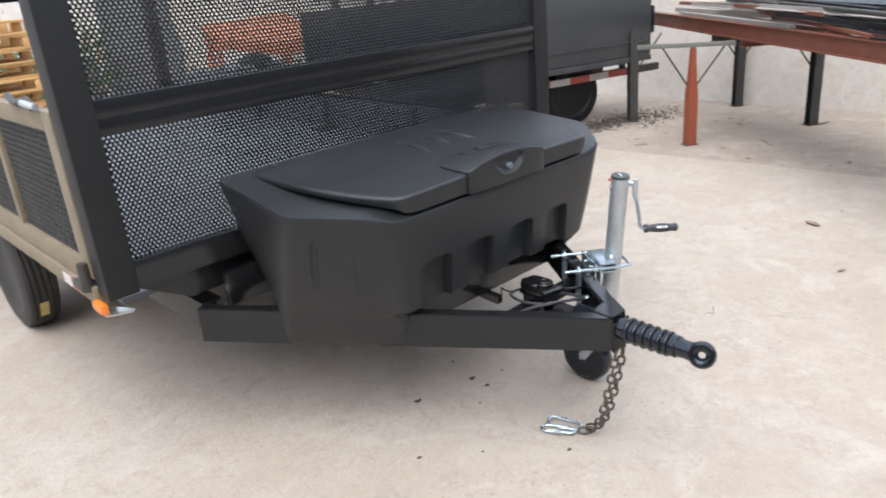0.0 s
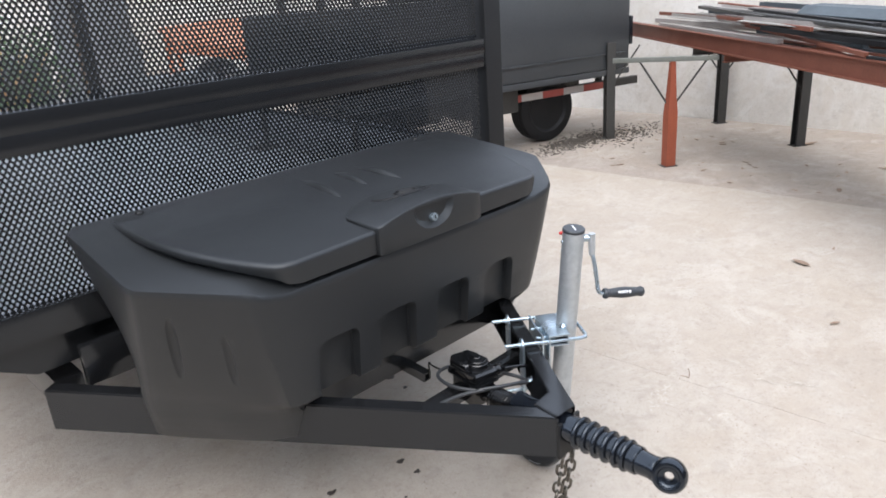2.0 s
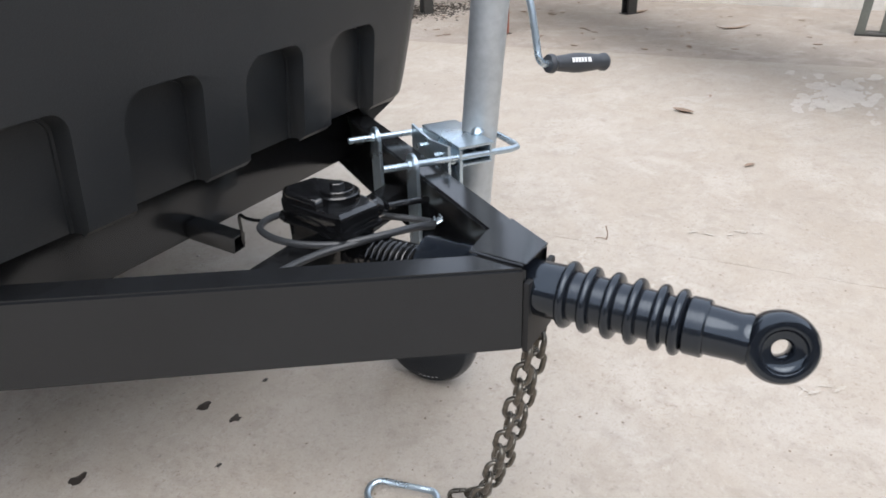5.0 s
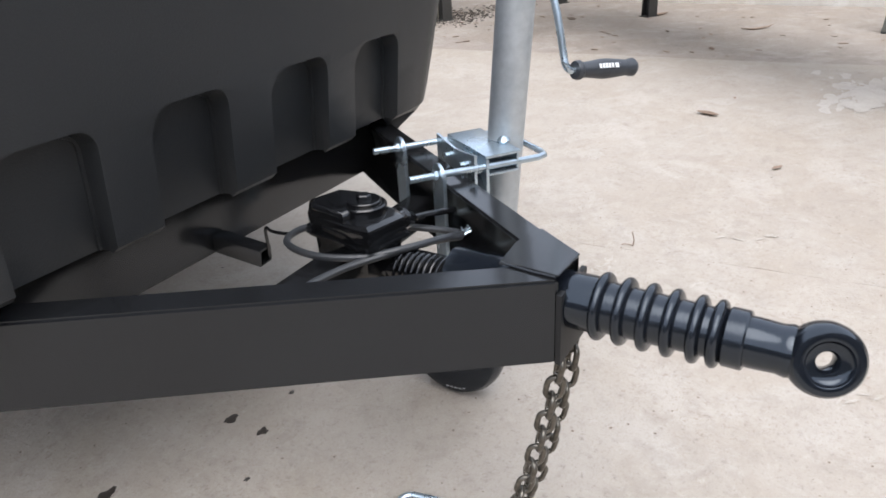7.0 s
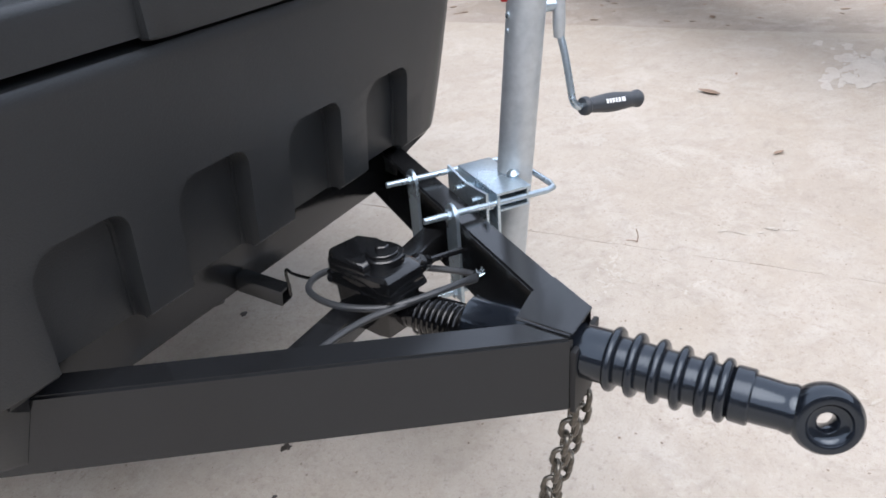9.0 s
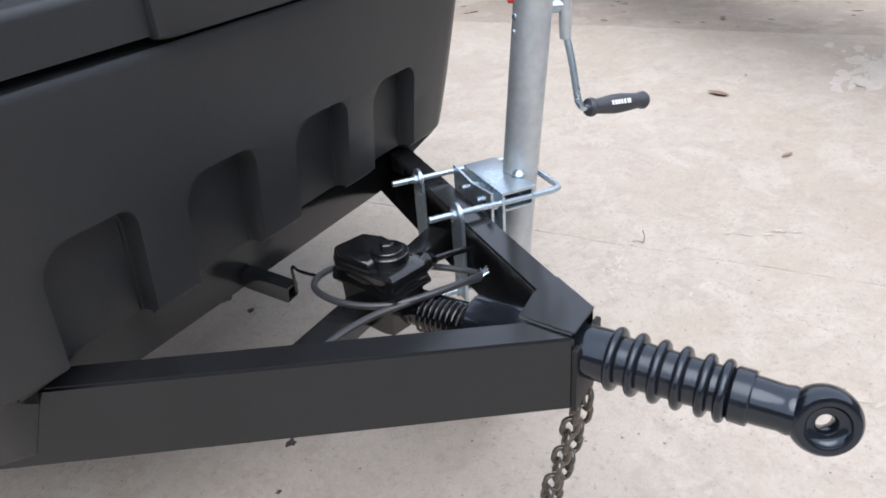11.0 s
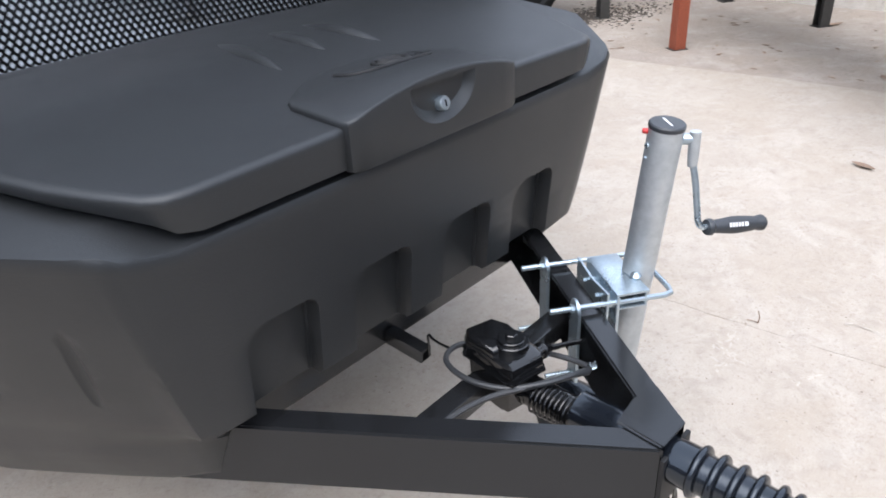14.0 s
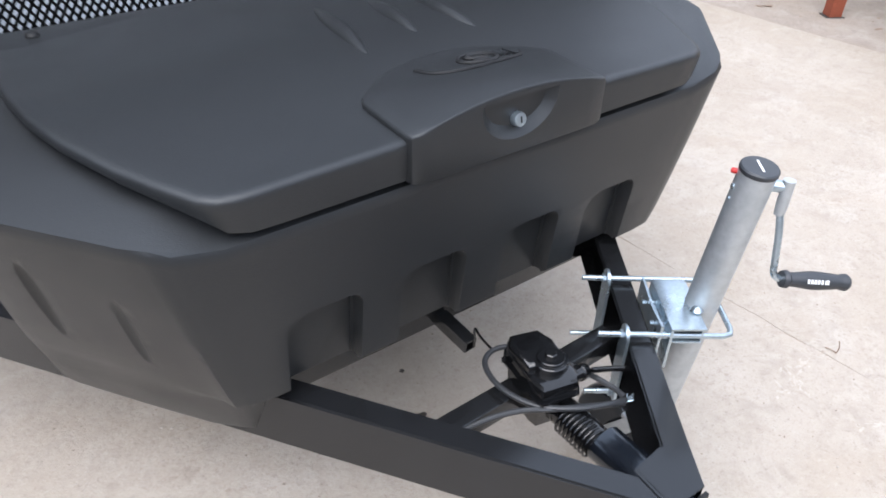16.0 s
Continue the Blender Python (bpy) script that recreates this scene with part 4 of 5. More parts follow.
part("hub", lathe([(0, -0.024), (0.018, -0.03), (0.02, -0.02), (0.064, -0.016), (0.068, -0.024), (0.068, 0.024), (0.064, 0.016), (0.02, 0.02), (0.018, 0.03), (0, 0.024)],
                  Matrix.Translation((0.338, 0.405, 0.110)) @ Matrix.Rotation(radians(90), 4, "Y"), 32), MATT, wheel)
for k in range(5):
    a = radians(250 + 6.5 * k)
    part("print_bar", boxed((0.0012, 0.006, 0.005), Matrix.Translation((0.3085, 0.405 + 0.088 * math.cos(a), 0.110 + 0.088 * math.sin(a))), 0.0), WHITE, wheel, smooth=0)
for dx in (-0.038, 0.038):
    part("fork", beamed((0.340 + dx * 0.95, 0.340, 0.205), (0.338 + dx, 0.405, 0.110), 0.006, 0.035, 0.002), GALV, jockey)
part("fork_crown", boxed((0.082, 0.06, 0.012), Matrix.Translation((0.340, 0.342, 0.205)), 0.003), GALV, jockey)
part("wheel_axle", tube(bmesh.new(), [(0.292, 0.405, 0.110), (0.384, 0.405, 0.110)], 0.008, 12), ZINC, jockey)

# clamp: a channel bracket welded to the tube, a saddle over the arm, and two U-bolts with strap plates
U = Vector((-ARM_OUT.x, ARM_OUT.y, 0))           # outward from the far arm
V = Vector((-ARM_DIR.x, ARM_DIR.y, 0))            # along the far arm, to the rear
CM = Matrix((U, V, Vector((0, 0, 1)))).transposed().to_4x4()
A0 = Vector((0.037, 0.035, 0)) + V * 0.385              # on the far arm's outer face, beside the tube
clamp = thing("tube_clamp", (A0.x, A0.y, 0.4), "bright zinc clamp bracket with U-bolts gripping the drawbar", "clamp")
CB = Matrix.Translation(A0) @ CM


def cspan(lo, hi, bevel=0.0012):
    lo, hi = Vector(lo), Vector(hi)
    return boxed(hi - lo, CB @ Matrix.Translation((lo + hi) / 2), bevel)


# hollow box bracket between the back plate and the tube
part("bracket_plate", cspan((0.028, -0.074, 0.562), (0.094, 0.074, 0.567)), ZINC, clamp)
part("bracket_plate", cspan((0.034, -0.074, 0.532), (0.090, 0.074, 0.536)), ZINC, clamp)
part("bracket_plate", cspan((0.028, -0.075, 0.470), (0.0338, 0.075, 0.5615)), ZINC, clamp)
part("bracket_plate", cspan((0.086, -0.073, 0.5365), (0.090, -0.018, 0.5615)), ZINC, clamp)
part("bracket_plate", cspan((0.0142, -0.068, 0.538), (0.0278, 0.074, 0.542)), ZINC, clamp)
bm = bmesh.new()
rows = []
for k in range(17):
    f = k / 16
    zt = 0.562 + 0.008 * min(1.0, abs(2 * f - 1) ** 1.2)
    rows.append([bm.verts.new(CB @ Vector((u, -0.070 + 0.149 * f, z))) for u, z in ((0.014, 0.485), (0.014, zt), (0.0095, zt), (0.0095, 0.485))])
for a, b in zip(rows, rows[1:]):
    for k in range(4):
        bm.faces.new((a[k], a[(k + 1) % 4], b[(k + 1) % 4], b[k]))
bm.faces.new(rows[0])
bm.faces.new(rows[-1][::-1])
part("saddle_plate", bm, ZINC, clamp, smooth=30)
for v in (-0.03, 0.03):
    part("set_screw", lathe([(0.0, -0.020), (0.0045, -0.020), (0.0045, 0.010), (0, 0.011)], along(CB @ Vector((0.012, v, 0.545)), CB @ Vector((-0.05, v, 0.545))), 6), ZINC, clamp)
part("weld_bead", lathe([(0.0, -0.006), (0.010, -0.004), (0.012, 0.0), (0.007, 0.006), (0, 0.008)], Matrix.Translation((0.319, 0.279, 0.571)), 12), ZINC, clamp)
SA, SB = V.dot(Vector((0.270, 0.463, 0)) - A0), V.dot(Vector((0.173, 0.327, 0)) - A0)
for z, back in ((0.551, 0.150),):
    rod = [CB @ Vector((-0.104, SB, z)), CB @ Vector((back - 0.02, SB, z - 0.006)), CB @ Vector((back - 0.005, SB + 0.006, z - 0.006)), CB @ Vector((back, SB + 0.022, z - 0.006)), CB @ Vector((back, SA - 0.022, z - 0.006)),
           CB @ Vector((back - 0.005, SA - 0.006, z - 0.006)), CB @ Vector((back - 0.02, SA, z - 0.006)), CB @ Vector((-0.104, SA, z))]
    part("u_bolt", tube(bmesh.new(), rod, 0.0056, 12), ZINC, clamp, "bright zinc U-bolt")
for v in (SA, SB):
    part("stud", tube(bmesh.new(), [CB @ Vector((-0.110, v, 0.400)), CB @ Vector((0.046, v, 0.400))], 0.0054, 12), ZINC, clamp)
for w in (SA, SB):
    outline = [(-0.021, 0.386), (0.021, 0.386), (0.021, 0.548)] + arc(0, 0.548, 0.021, 0, 180, 10) + [(-0.021, 0.548)]
    m = CB @ Matrix.Translation((-0.056, w, 0)) @ Matrix(((0, 0, 1, 0), (1, 0, 0, 0), (0, 1, 0, 0), (0, 0, 0, 1)))
    strap = part("strap_plate", prism(outline, m, 0.006, 0.001), ZINC, clamp)
    for z in (0.551, 0.398):
        part("nut", lathe([(0.0, 0.0), (0.0085, 0.0), (0.0085, 0.006), (0, 0.0065)], along(CB @ Vector((-0.057, w, z)), CB @ Vector((-0.2, w, z))), 6), ZINC, strap)

# ---- brake master cylinder on the crossbar ----
brake = thing("brake_cylinder", (-0.02, 0.37, 0.48), "black brake master cylinder with a screw cap on the crossbar", "brake cylinder")
bodyline = [(-0.036, -0.070), (0.032, -0.074), (0.046, -0.050), (0.048, 0.030), (0.036, 0.062), (-0.026, 0.070), (-0.041, 0.045), (-0.041, -0.050)]
bmt = Matrix.Translation((0.004, 0.368, 0)) @ Matrix.Rotation(radians(-10), 4, "Z")
part("lower_body", loft([[bmt @ Vector((x * a, y * b, z)) for x, y in bodyline] for a, b, z in ((0.92, 0.80, 0.447), (0.95, 0.84, 0.49), (0.95, 0.88, 0.517))]), OILED, brake)
bm = loft([[bmt @ Vector((x * a, y * a, z)) for x, y in bodyline] for a, z in ((0.97, 0.520), (1.0, 0.524), (1.0, 0.538), (0.97, 0.545), (0.86, 0.549))])
part("reservoir", bm, OILED, brake)
part("flange", prism([(x * 1.10, y * 1.05) for x, y in bodyline], bmt @ Matrix.Translation((0, 0, 0.515)), 0.006, 0.001), OILED, brake)
hump = [(-0.036, -0.020), (0.036, -0.026), (0.042, 0.024), (0.030, 0.058), (-0.024, 0.065), (-0.038, 0.043)]
part("hump", loft([[bmt @ Vector((x * a, 0.022 + (y - 0.022) * a, z)) for x, y in hump] for a, z in ((1.04, 0.536), (1.04, 0.549), (1.0, 0.556), (0.92, 0.5605), (0.78, 0.5625), (0.4, 0.563))]), OILED, brake, smooth=50)
capm = Matrix.Translation((0.010, 0.349, 0.549))
fc = part("filler_cap", lathe([(0.032, 0.0), (0.032, 0.0115), (0.030, 0.0135), (0.025, 0.0140), (0.0245, 0.0175), (0.023, 0.019), (0.018, 0.0192), (0, 0.0192)], capm, 32), OILED, brake)
part("cap_hex", lathe([(0.011, 0.0), (0.011, 0.006), (0.009, 0.0075), (0, 0.0075)], capm @ Matrix.Translation((0, 0, 0.0192)), 6), OILED, fc)
part("elbow", tube(bmesh.new(), smooth_path([(0.030, 0.318, 0.528), (0.052, 0.318, 0.526), (0.070, 0.322, 0.518)]), [0.013] * 9 + [0.016] * 8, 14), OILED, brake)
for x, y in ((-0.035, 0.315), (-0.032, 0.42), (0.045, 0.41)):
    part("bolt", lathe([(0.0, 0.0), (0.006, 0.0), (0.006, 0.007), (0, 0.008)], Matrix.Translation((x, y, 0.521)), 6), OILED, brake)
part("push_rod", tube(bmesh.new(), [(0.0, 0.34, 0.472), (0.0, 0.30, 0.474)], 0.022, 16), OILED, brake)
part("pipe", tube(bmesh.new(), smooth_path([(0.09, 0.318, 0.512), (0.13, 0.300, 0.508), (0.155, 0.285, 0.505)]), 0.0055, 8), OILED, brake)

# cables coiled round the cylinder
lead = thing("brake_cable", (0, 0.33, 0.5), "grey sheathed cable coiled around the brake cylinder", "cable")
loop1 = [(-0.205, 0.352, 0.478), (-0.172, 0.356, 0.490), (-0.125, 0.346, 0.498), (-0.072, 0.325, 0.503), (-0.020, 0.288, 0.508), (0.045, 0.255, 0.512), (0.092, 0.240, 0.514)]
loop2 = [(0.100, 0.243, 0.516), (0.052, 0.250, 0.515), (0.002, 0.270, 0.511), (-0.044, 0.312, 0.508), (-0.066, 0.362, 0.507), (-0.068, 0.410, 0.507), (-0.052, 0.450, 0.507), (-0.018, 0.466, 0.505), (0.016, 0.452, 0.505), (0.056, 0.408, 0.507), (0.090, 0.340, 0.512), (0.106, 0.282, 0.515), (0.106, 0.250, 0.516)]
for lp in (loop1, loop2):
    lp = [(x, y, z - 0.022 * max(0.0, (x - 0.02) / 0.08)) for x, y, z in lp]     # the loops sag towards the far arm
    part("sheath", tube(bmesh.new(), smooth_path(lp, 8), 0.0054, 10), CABLE, lead)
for k in range(5):
    a = radians(-50 + 25 * k)
    part("bare_strand", tube(bmesh.new(), [(0.100, 0.240, 0.493), (0.100 + 0.014 * math.cos(a), 0.240 + 0.010 * math.sin(a), 0.498 + 0.003 * (k % 3))], 0.0012, 6), ZINC, lead)

# ---- safety chains ----
def chain_link(L=0.046, W=0.030, d=0.0042):
    s = (L - W) / 2
    pts = [(s * 1.0 + (W / 2 - d) * math.cos(a), (W / 2 - d) * math.sin(a), 0) for a in (radians(-90 + 180 * k / 8) for k in range(9))]
    pts += [(-s + (W / 2 - d) * math.cos(a), (W / 2 - d) * math.sin(a), 0) for a in (radians(90 + 180 * k / 8) for k in range(9))]
    bm = tube(bmesh.new(), pts, d, 8, closed=True)
    me = bpy.data.meshes.new("link")
    bm.to_mesh(me)
    bm.free()
    finish(me, 60)
    me.materials.append(CHAIN)
    return me


LINK = chain_link()
rng = random.Random(5)


def chain(points, label, pitch=0.0335):
    top = Vector(points[0])
    ch = thing("safety_chain", tuple(top), label, "chain", group="safety chains under the drawbar")
    fine = smooth_path(points, 40)
    at, acc = [fine[0]], 0.0
    for a, b in zip(fine, fine[1:]):
        acc += (b - a).length
        if acc >= pitch:
            at.append(b)
            acc = 0.0
    for k, (a, b) in enumerate(zip(at, at[1:])):
        x = (b - a).normalized()
        flat = min(1.0, max(0.0, (0.06 - a.z) / 0.05))
        ref = Vector((0, 0, 1)) if flat > 0.5 else Vector((0.8, 0.6, 0.05))
        y = (ref - x * ref.dot(x)).normalized()
        z = x.cross(y)
        roll = radians((90 if k % 2 else 0) + 35 * flat + rng.uniform(-14, 14))
        m = Matrix((x, y, z)).transposed().to_4x4() @ Matrix.Rotation(roll, 4, "X")
        ob = new("link", LINK)
        ob.parent = ch
        ob.matrix_parent_inverse = Matrix.Translation(top).inverted()
        lift = max(0.0, 0.0165 - min(a.z, b.z)) if abs(math.cos(roll)) < 0.9 or flat < 0.5 else 0.0
        ob.matrix_basis = Matrix.Translation((a + b) / 2) @ m
    part("eye_bolt", tube(bmesh.new(), [top + Vector((0.011 * math.cos(a), 0.002, 0.008 + 0.013 * math.sin(a))) for a in (2 * math.pi * k / 18 for k in range(18))], 0.0045, 8, closed=True), CHAIN, ch)
    return ch


chain([(-0.012, 0.038, 0.402), (-0.006, 0.055, 0.32), (0.000, 0.078, 0.22), (0.006, 0.110, 0.11), (0.018, 0.150, 0.035), (0.014, 0.185, 0.014), (0.002, 0.212, 0.010)],
      "oily steel safety chain hanging to the ground")
chain([(0.024, 0.034, 0.402), (0.025, 0.048, 0.32), (0.028, 0.070, 0.22), (0.034, 0.100, 0.12), (0.048, 0.142, 0.04), (0.048, 0.180, 0.014), (0.034, 0.208, 0.010)],
      "oily steel safety chain hanging to the ground")


def quick_link(at, rz, tip, group="quick links on the chains"):
    q = thing("quick_link", at, "bright zinc quick link lying at the end of a chain", "quick link", group=group)
    m = Matrix.Translation(at) @ Matrix.Rotation(radians(rz), 4, "Z") @ Matrix.Rotation(radians(tip), 4, "X")
    pts = [(0.042 + 0.022 * math.cos(a), 0.022 * math.sin(a), 0) for a in (radians(-90 + 18 * k) for k in range(11))] + [(-0.042 + 0.018 * math.cos(a), 0.018 * math.sin(a), 0) for a in (radians(90 + 18 * k) for k in range(11))]
    part("loop", tube(bmesh.new(), [m @ Vector(p) for p in pts], 0.0058, 10, closed=True), ZINC, q)
    part("sleeve_nut", lathe([(0.007, -0.016), (0.0092, -0.016), (0.0092, 0.016), (0.007, 0.016)], m @ Matrix.Translation((0, 0.020, 0)) @ Matrix.Rotation(radians(90), 4, "Y"), 6), ZINC, q)
    return q


quick_link((-0.034, 0.266, 0.0095), 118, 6)
quick_link((0.004, 0.268, 0.0130), 106, -14)

# ---- steel stock rack along the wall ----
D = Vector((0.5407, 0.8412, 0))
N = Vector((0.8907, -0.4546, 0))
RED_FOOT, B_FOOT, C_FOOT, D_FOOT = Vector((4.088, 1.986, 0)), Vector((5.248, 1.394, 0)), Vector((4.729, 2.974, 0)), Vector((5.847, 2.386, 0))
UPV = Vector((0, 0, 1))
rack = thing("steel_rack", (4.7, 2.2, 0), "red oxide steel stock rack on dark legs beside the wall", "rack")


def i_beam(a, b, w, h, t, owner, name, material, label=""):
    bm = bmesh.new()
    up = Vector((0, 0, 1)) if abs((Vector(b) - Vector(a)).normalized().z) < 0.9 else Vector((0.54, 0.84, 0))
    a, b = Vector(a), Vector(b)
    d = (b - a).normalized()
    x = d.cross(up).normalized()
    z = x.cross(d)
    w2, h2, t2 = w / 2, h / 2, t / 2
    sec = [(-w2, -h2), (w2, -h2), (w2, -h2 + t), (t2, -h2 + t), (t2, h2 - t), (w2, h2 - t), (w2, h2), (-w2, h2), (-w2, h2 - t), (-t2, h2 - t), (-t2, -h2 + t), (-w2, -h2 + t)]
    loft([[e + x * p + z * q for p, q in sec] for e in (a, b)], bm=bm)
    return part(name, bm, material, owner, label, smooth=0)


DB, NB = Vector((0.632, 0.775, 0)), Vector((0.775, -0.632, 0))     # along the long beams, and across them to the wall
FB = Vector((3.80, 1.12, 0))                                          # on the front beam
i_beam(FB - DB * 3.4 + UPV * 0.952, FB + DB * 2.9 + UPV * 0.952, 0.07, 0.126, 0.009, rack, "long_beam", OXIDE)
i_beam(FB + NB * 0.85 - DB * 3.0 + UPV * 0.952, FB + NB * 0.85 + DB * 1.6 + UPV * 0.952, 0.07, 0.126, 0.009, rack, "long_beam", OXIDE)
for s in (-2.6, -1.30, 0.62, 1.18):
    i_beam(FB + DB * s - NB * 0.02 + UPV * 0.858, FB + DB * s + NB * 0.92 + UPV * 0.858, 0.055, 0.06, 0.006, rack, "cross_beam", OXIDE if s < 1 else DARKSTEEL)
SIDE = Vector((0.471, -0.882, 0))
part("tie_bar", beamed(RED_FOOT - SIDE * 0.46 + UPV * 0.855, RED_FOOT + SIDE * 0.34 + UPV * 0.855, 0.05, 0.035, 0.002), GREYGREEN, rack, "grey-green tie bar over the leg")
RM = Matrix.Translation(RED_FOOT) @ Matrix((D, -N, UPV)).transposed().to_4x4()
part("leg", loft([[RM @ Vector((x * w, y * w, z)) for x, y in ((-1, -1), (1, -1), (1, 1), (-1, 1))] for w, z in ((0.043, 0.0), (0.043, 0.44), (0.032, 0.56), (0.019, 0.84))]), REDLEAD, rack, "bright red oxide tapered leg", smooth=0)
for foot in (B_FOOT, C_FOOT, D_FOOT):
    i_beam(foot, foot + UPV * 0.90, 0.085, 0.085, 0.012, rack, "leg", DARKSTEEL)
for foot in (FB - DB * 3.2, FB + NB * 0.85 - DB * 2.9):
    i_beam(foot, foot + UPV * 0.90, 0.085, 0.085, 0.012, rack, "leg", DARKSTEEL)
for foot in (RED_FOOT, B_FOOT, C_FOOT, D_FOOT):
    part("foot_plate", boxed((0.10, 0.12, 0.006), Matrix.Translation(foot + Vector((0, 0, 0.000))) @ Matrix.Rotation(radians(57), 4, "Z"), 0.001), DARKSTEEL, rack)
for foot, sides in ((RED_FOOT, (-1, 1)), (B_FOOT, (-1,)), (C_FOOT, (1,)), (D_FOOT, (-1, 1))):
    for s in sides:
        part("brace", tube(bmesh.new(), [foot + UPV * 0.46, foot + SIDE * s * 0.27 + UPV * 0.87], 0.008, 8), DARKSTEEL, rack)

rng = random.Random(11)
kinds = [(PALESTEEL, "pale flat steel bar"), (DARKSTEEL, "dark mill steel bar"), (BLUESTEEL, "blue-grey steel channel"), (PALESTEEL, "pale steel angle bar"), (DARKSTEEL, "rusty dark steel tube"),
         (OXIDE, "red oxide steel flat"), (MATT, "black painted steel box tube")]
for k in range(64):
    m, lab = kinds[k % 7]
    w, h = rng.uniform(0.02, 0.07), rng.uniform(0.012, 0.042)
    off = 0.02 + 0.84 * ((k * 0.618) % 1.0)
    layer = 1.016 + 0.034 * (k // 14)
    c = FB + NB * off + DB * rng.uniform(-1.9, 1.2) + UPV * (layer + h / 2)
    d = (Matrix.Rotation(radians(rng.uniform(-9, 9)), 4, "Z") @ DB) * rng.uniform(0.5, 1.6)
    d.z += rng.uniform(-0.022, 0.03) if k >= 14 else 0.0
    bm = bmesh.new()
    if k % 7 in (2, 3):
        side = d.normalized().cross(UPV)
        beam(bm, c - d - UPV * (h / 2 - 0.003), c + d - UPV * (h / 2 - 0.003), w, 0.006, 0.0)
        beam(bm, c - d + side * w / 2, c + d + side * w / 2, 0.006, h, 0.0)
        if k % 7 == 2:
            beam(bm, c - d - side * w / 2, c + d - side * w / 2, 0.006, h, 0.0)
    elif k % 7 == 4:
        tube(bm, [c - d, c + d], h * 0.6, 10)
    else:
        beam(bm, c - d, c + d, w, h, 0.002)
    tagged(part("steel_bar", bm, m, smooth=0 if k % 7 != 4 else 35), lab + " lying on the stock rack", "steel bar", "steel bars on the rack")
# a bent blue-grey sheet lying across the stock
bm = bmesh.new()
prof = [(-0.15, 0.0), (-0.09, 0.05), (0.03, 0.055), (0.10, 0.01), (0.15, 0.01)]
c0 = FB - DB * 0.9 + NB * 0.42 + UPV * 1.175
a = [[bm.verts.new(c0 + DB * s + NB * x + UPV * (z + dz)) for x, z in prof] for s, dz in ((-1.1, 0), (1.1, 0), )]
b = [[bm.verts.new(c0 + DB * s + NB * x + UPV * (z + 0.006)) for x, z in prof] for s in (-1.1, 1.1)]
for k in range(4):
    bm.faces.new((a[0][k], a[0][k + 1], a[1][k + 1], a[1][k]))
    bm.faces.new((b[0][k], b[1][k], b[1][k + 1], b[0][k + 1]))
for r0, r1 in ((a[0], b[0]), (a[1], b[1])):
    for k in range(4):
        bm.faces.new((r0[k], r0[k + 1], r1[k + 1], r1[k]))
for k in (0, 4):
    bm.faces.new((a[0][k], a[1][k], b[1][k], b[0][k]))
tagged(part("folded_sheet", bm, BLUESTEEL, smooth=0), "folded blue-grey steel sheet lying on the stock rack", "steel sheet")

# a pair of splayed trestle legs by the wall
trestle = thing("trestle", (4.9, -0.3, 0), "grey-green steel trestle with splayed legs", "trestle")
for fx, fy, tx in ((4.86, -0.26, 5.02), (4.93, -0.40, 5.10)):
    part("leg", beamed((fx, fy, 0.0), (tx, fy - 0.06, 0.88), 0.055, 0.055, 0.002, up=(1, 0, 0)), GREYGREEN, trestle)
part("top_bar", beamed((5.0, -0.15, 0.88), (5.15, -0.75, 0.88), 0.06, 0.06, 0.003), GREYGREEN, trestle)
part("foot", boxed((0.16, 0.22, 0.012), Matrix.Translation((4.90, -0.34, 0.004)), 0.002), DARKSTEEL, trestle)

# ---- dark grey truck body parked behind ----
Q, T, NN = Vector((4.95, 2.91, 0)), Vector((-0.967, 0.254, 0)), Vector((0.254, 0.967, 0))
TM = Matrix.Translation(Q) @ Matrix((T, NN, UPV)).transposed().to_4x4()     # local x along the side, y away, z up


def tspan(lo, hi, bevel=0.004):
    lo, hi = Vector(lo), Vector(hi)
    return boxed(hi - lo, TM @ Matrix.Translation((lo + hi) / 2), bevel)


truck = thing("flatbed_truck", tuple(Q + T * 2 + NN), "dark grey drop-side truck body with red and white side guard", "truck")
part("side_panel", tspan((0, 0, 0.66), (2.95, 0.06, 1.40)), TRUCK, truck)
part("side_sill", tspan((0, -0.012, 0.60), (2.95, 0.07, 0.655)), TRUCK, truck)
part("end_panel", tspan((0.003, 0.065, 0.66), (0.06, 1.1, 1.40)), TRUCK, truck)
part("panel_swage", tspan((0.05, -0.014, 0.79), (2.9, -0.001, 0.805), 0.002), TRUCK, truck)
part("upper_panel", tspan((0.003, 0.012, 1.402), (2.40, 0.055, 2.35)), TRUCK, truck)
part("front_panel", tspan((2.953, 0.004, 1.0), (3.62, 0.056, 1.40)), TRUCK, truck)
for x in (2.42, 2.72, 3.0, 3.3):
    part("stake", tspan((x, 0.0, 1.402), (x + 0.05, 0.05, 2.3)), TRUCK, truck)
part("stake_rail", tspan((2.42, -0.012, 1.75), (3.36, -0.002, 1.81), 0.002), TRUCK, truck)
part("chassis", tspan((2.90, 0.07, 0.60), (3.0, 3.4, 0.76)), DARKSTEEL, truck)
for y in (0.9, 1.9, 2.9):
    part("cross_beam", tspan((0.6, y, 0.62), (2.897, y + 0.09, 0.72)), DARKSTEEL, truck)
for lx, ly in ((2.75, 0.30), (2.75, 1.42)):
    part("support_leg", tspan((lx, ly, 0.0), (lx + 0.07, ly + 0.07, 0.62)), DARKSTEEL, truck)
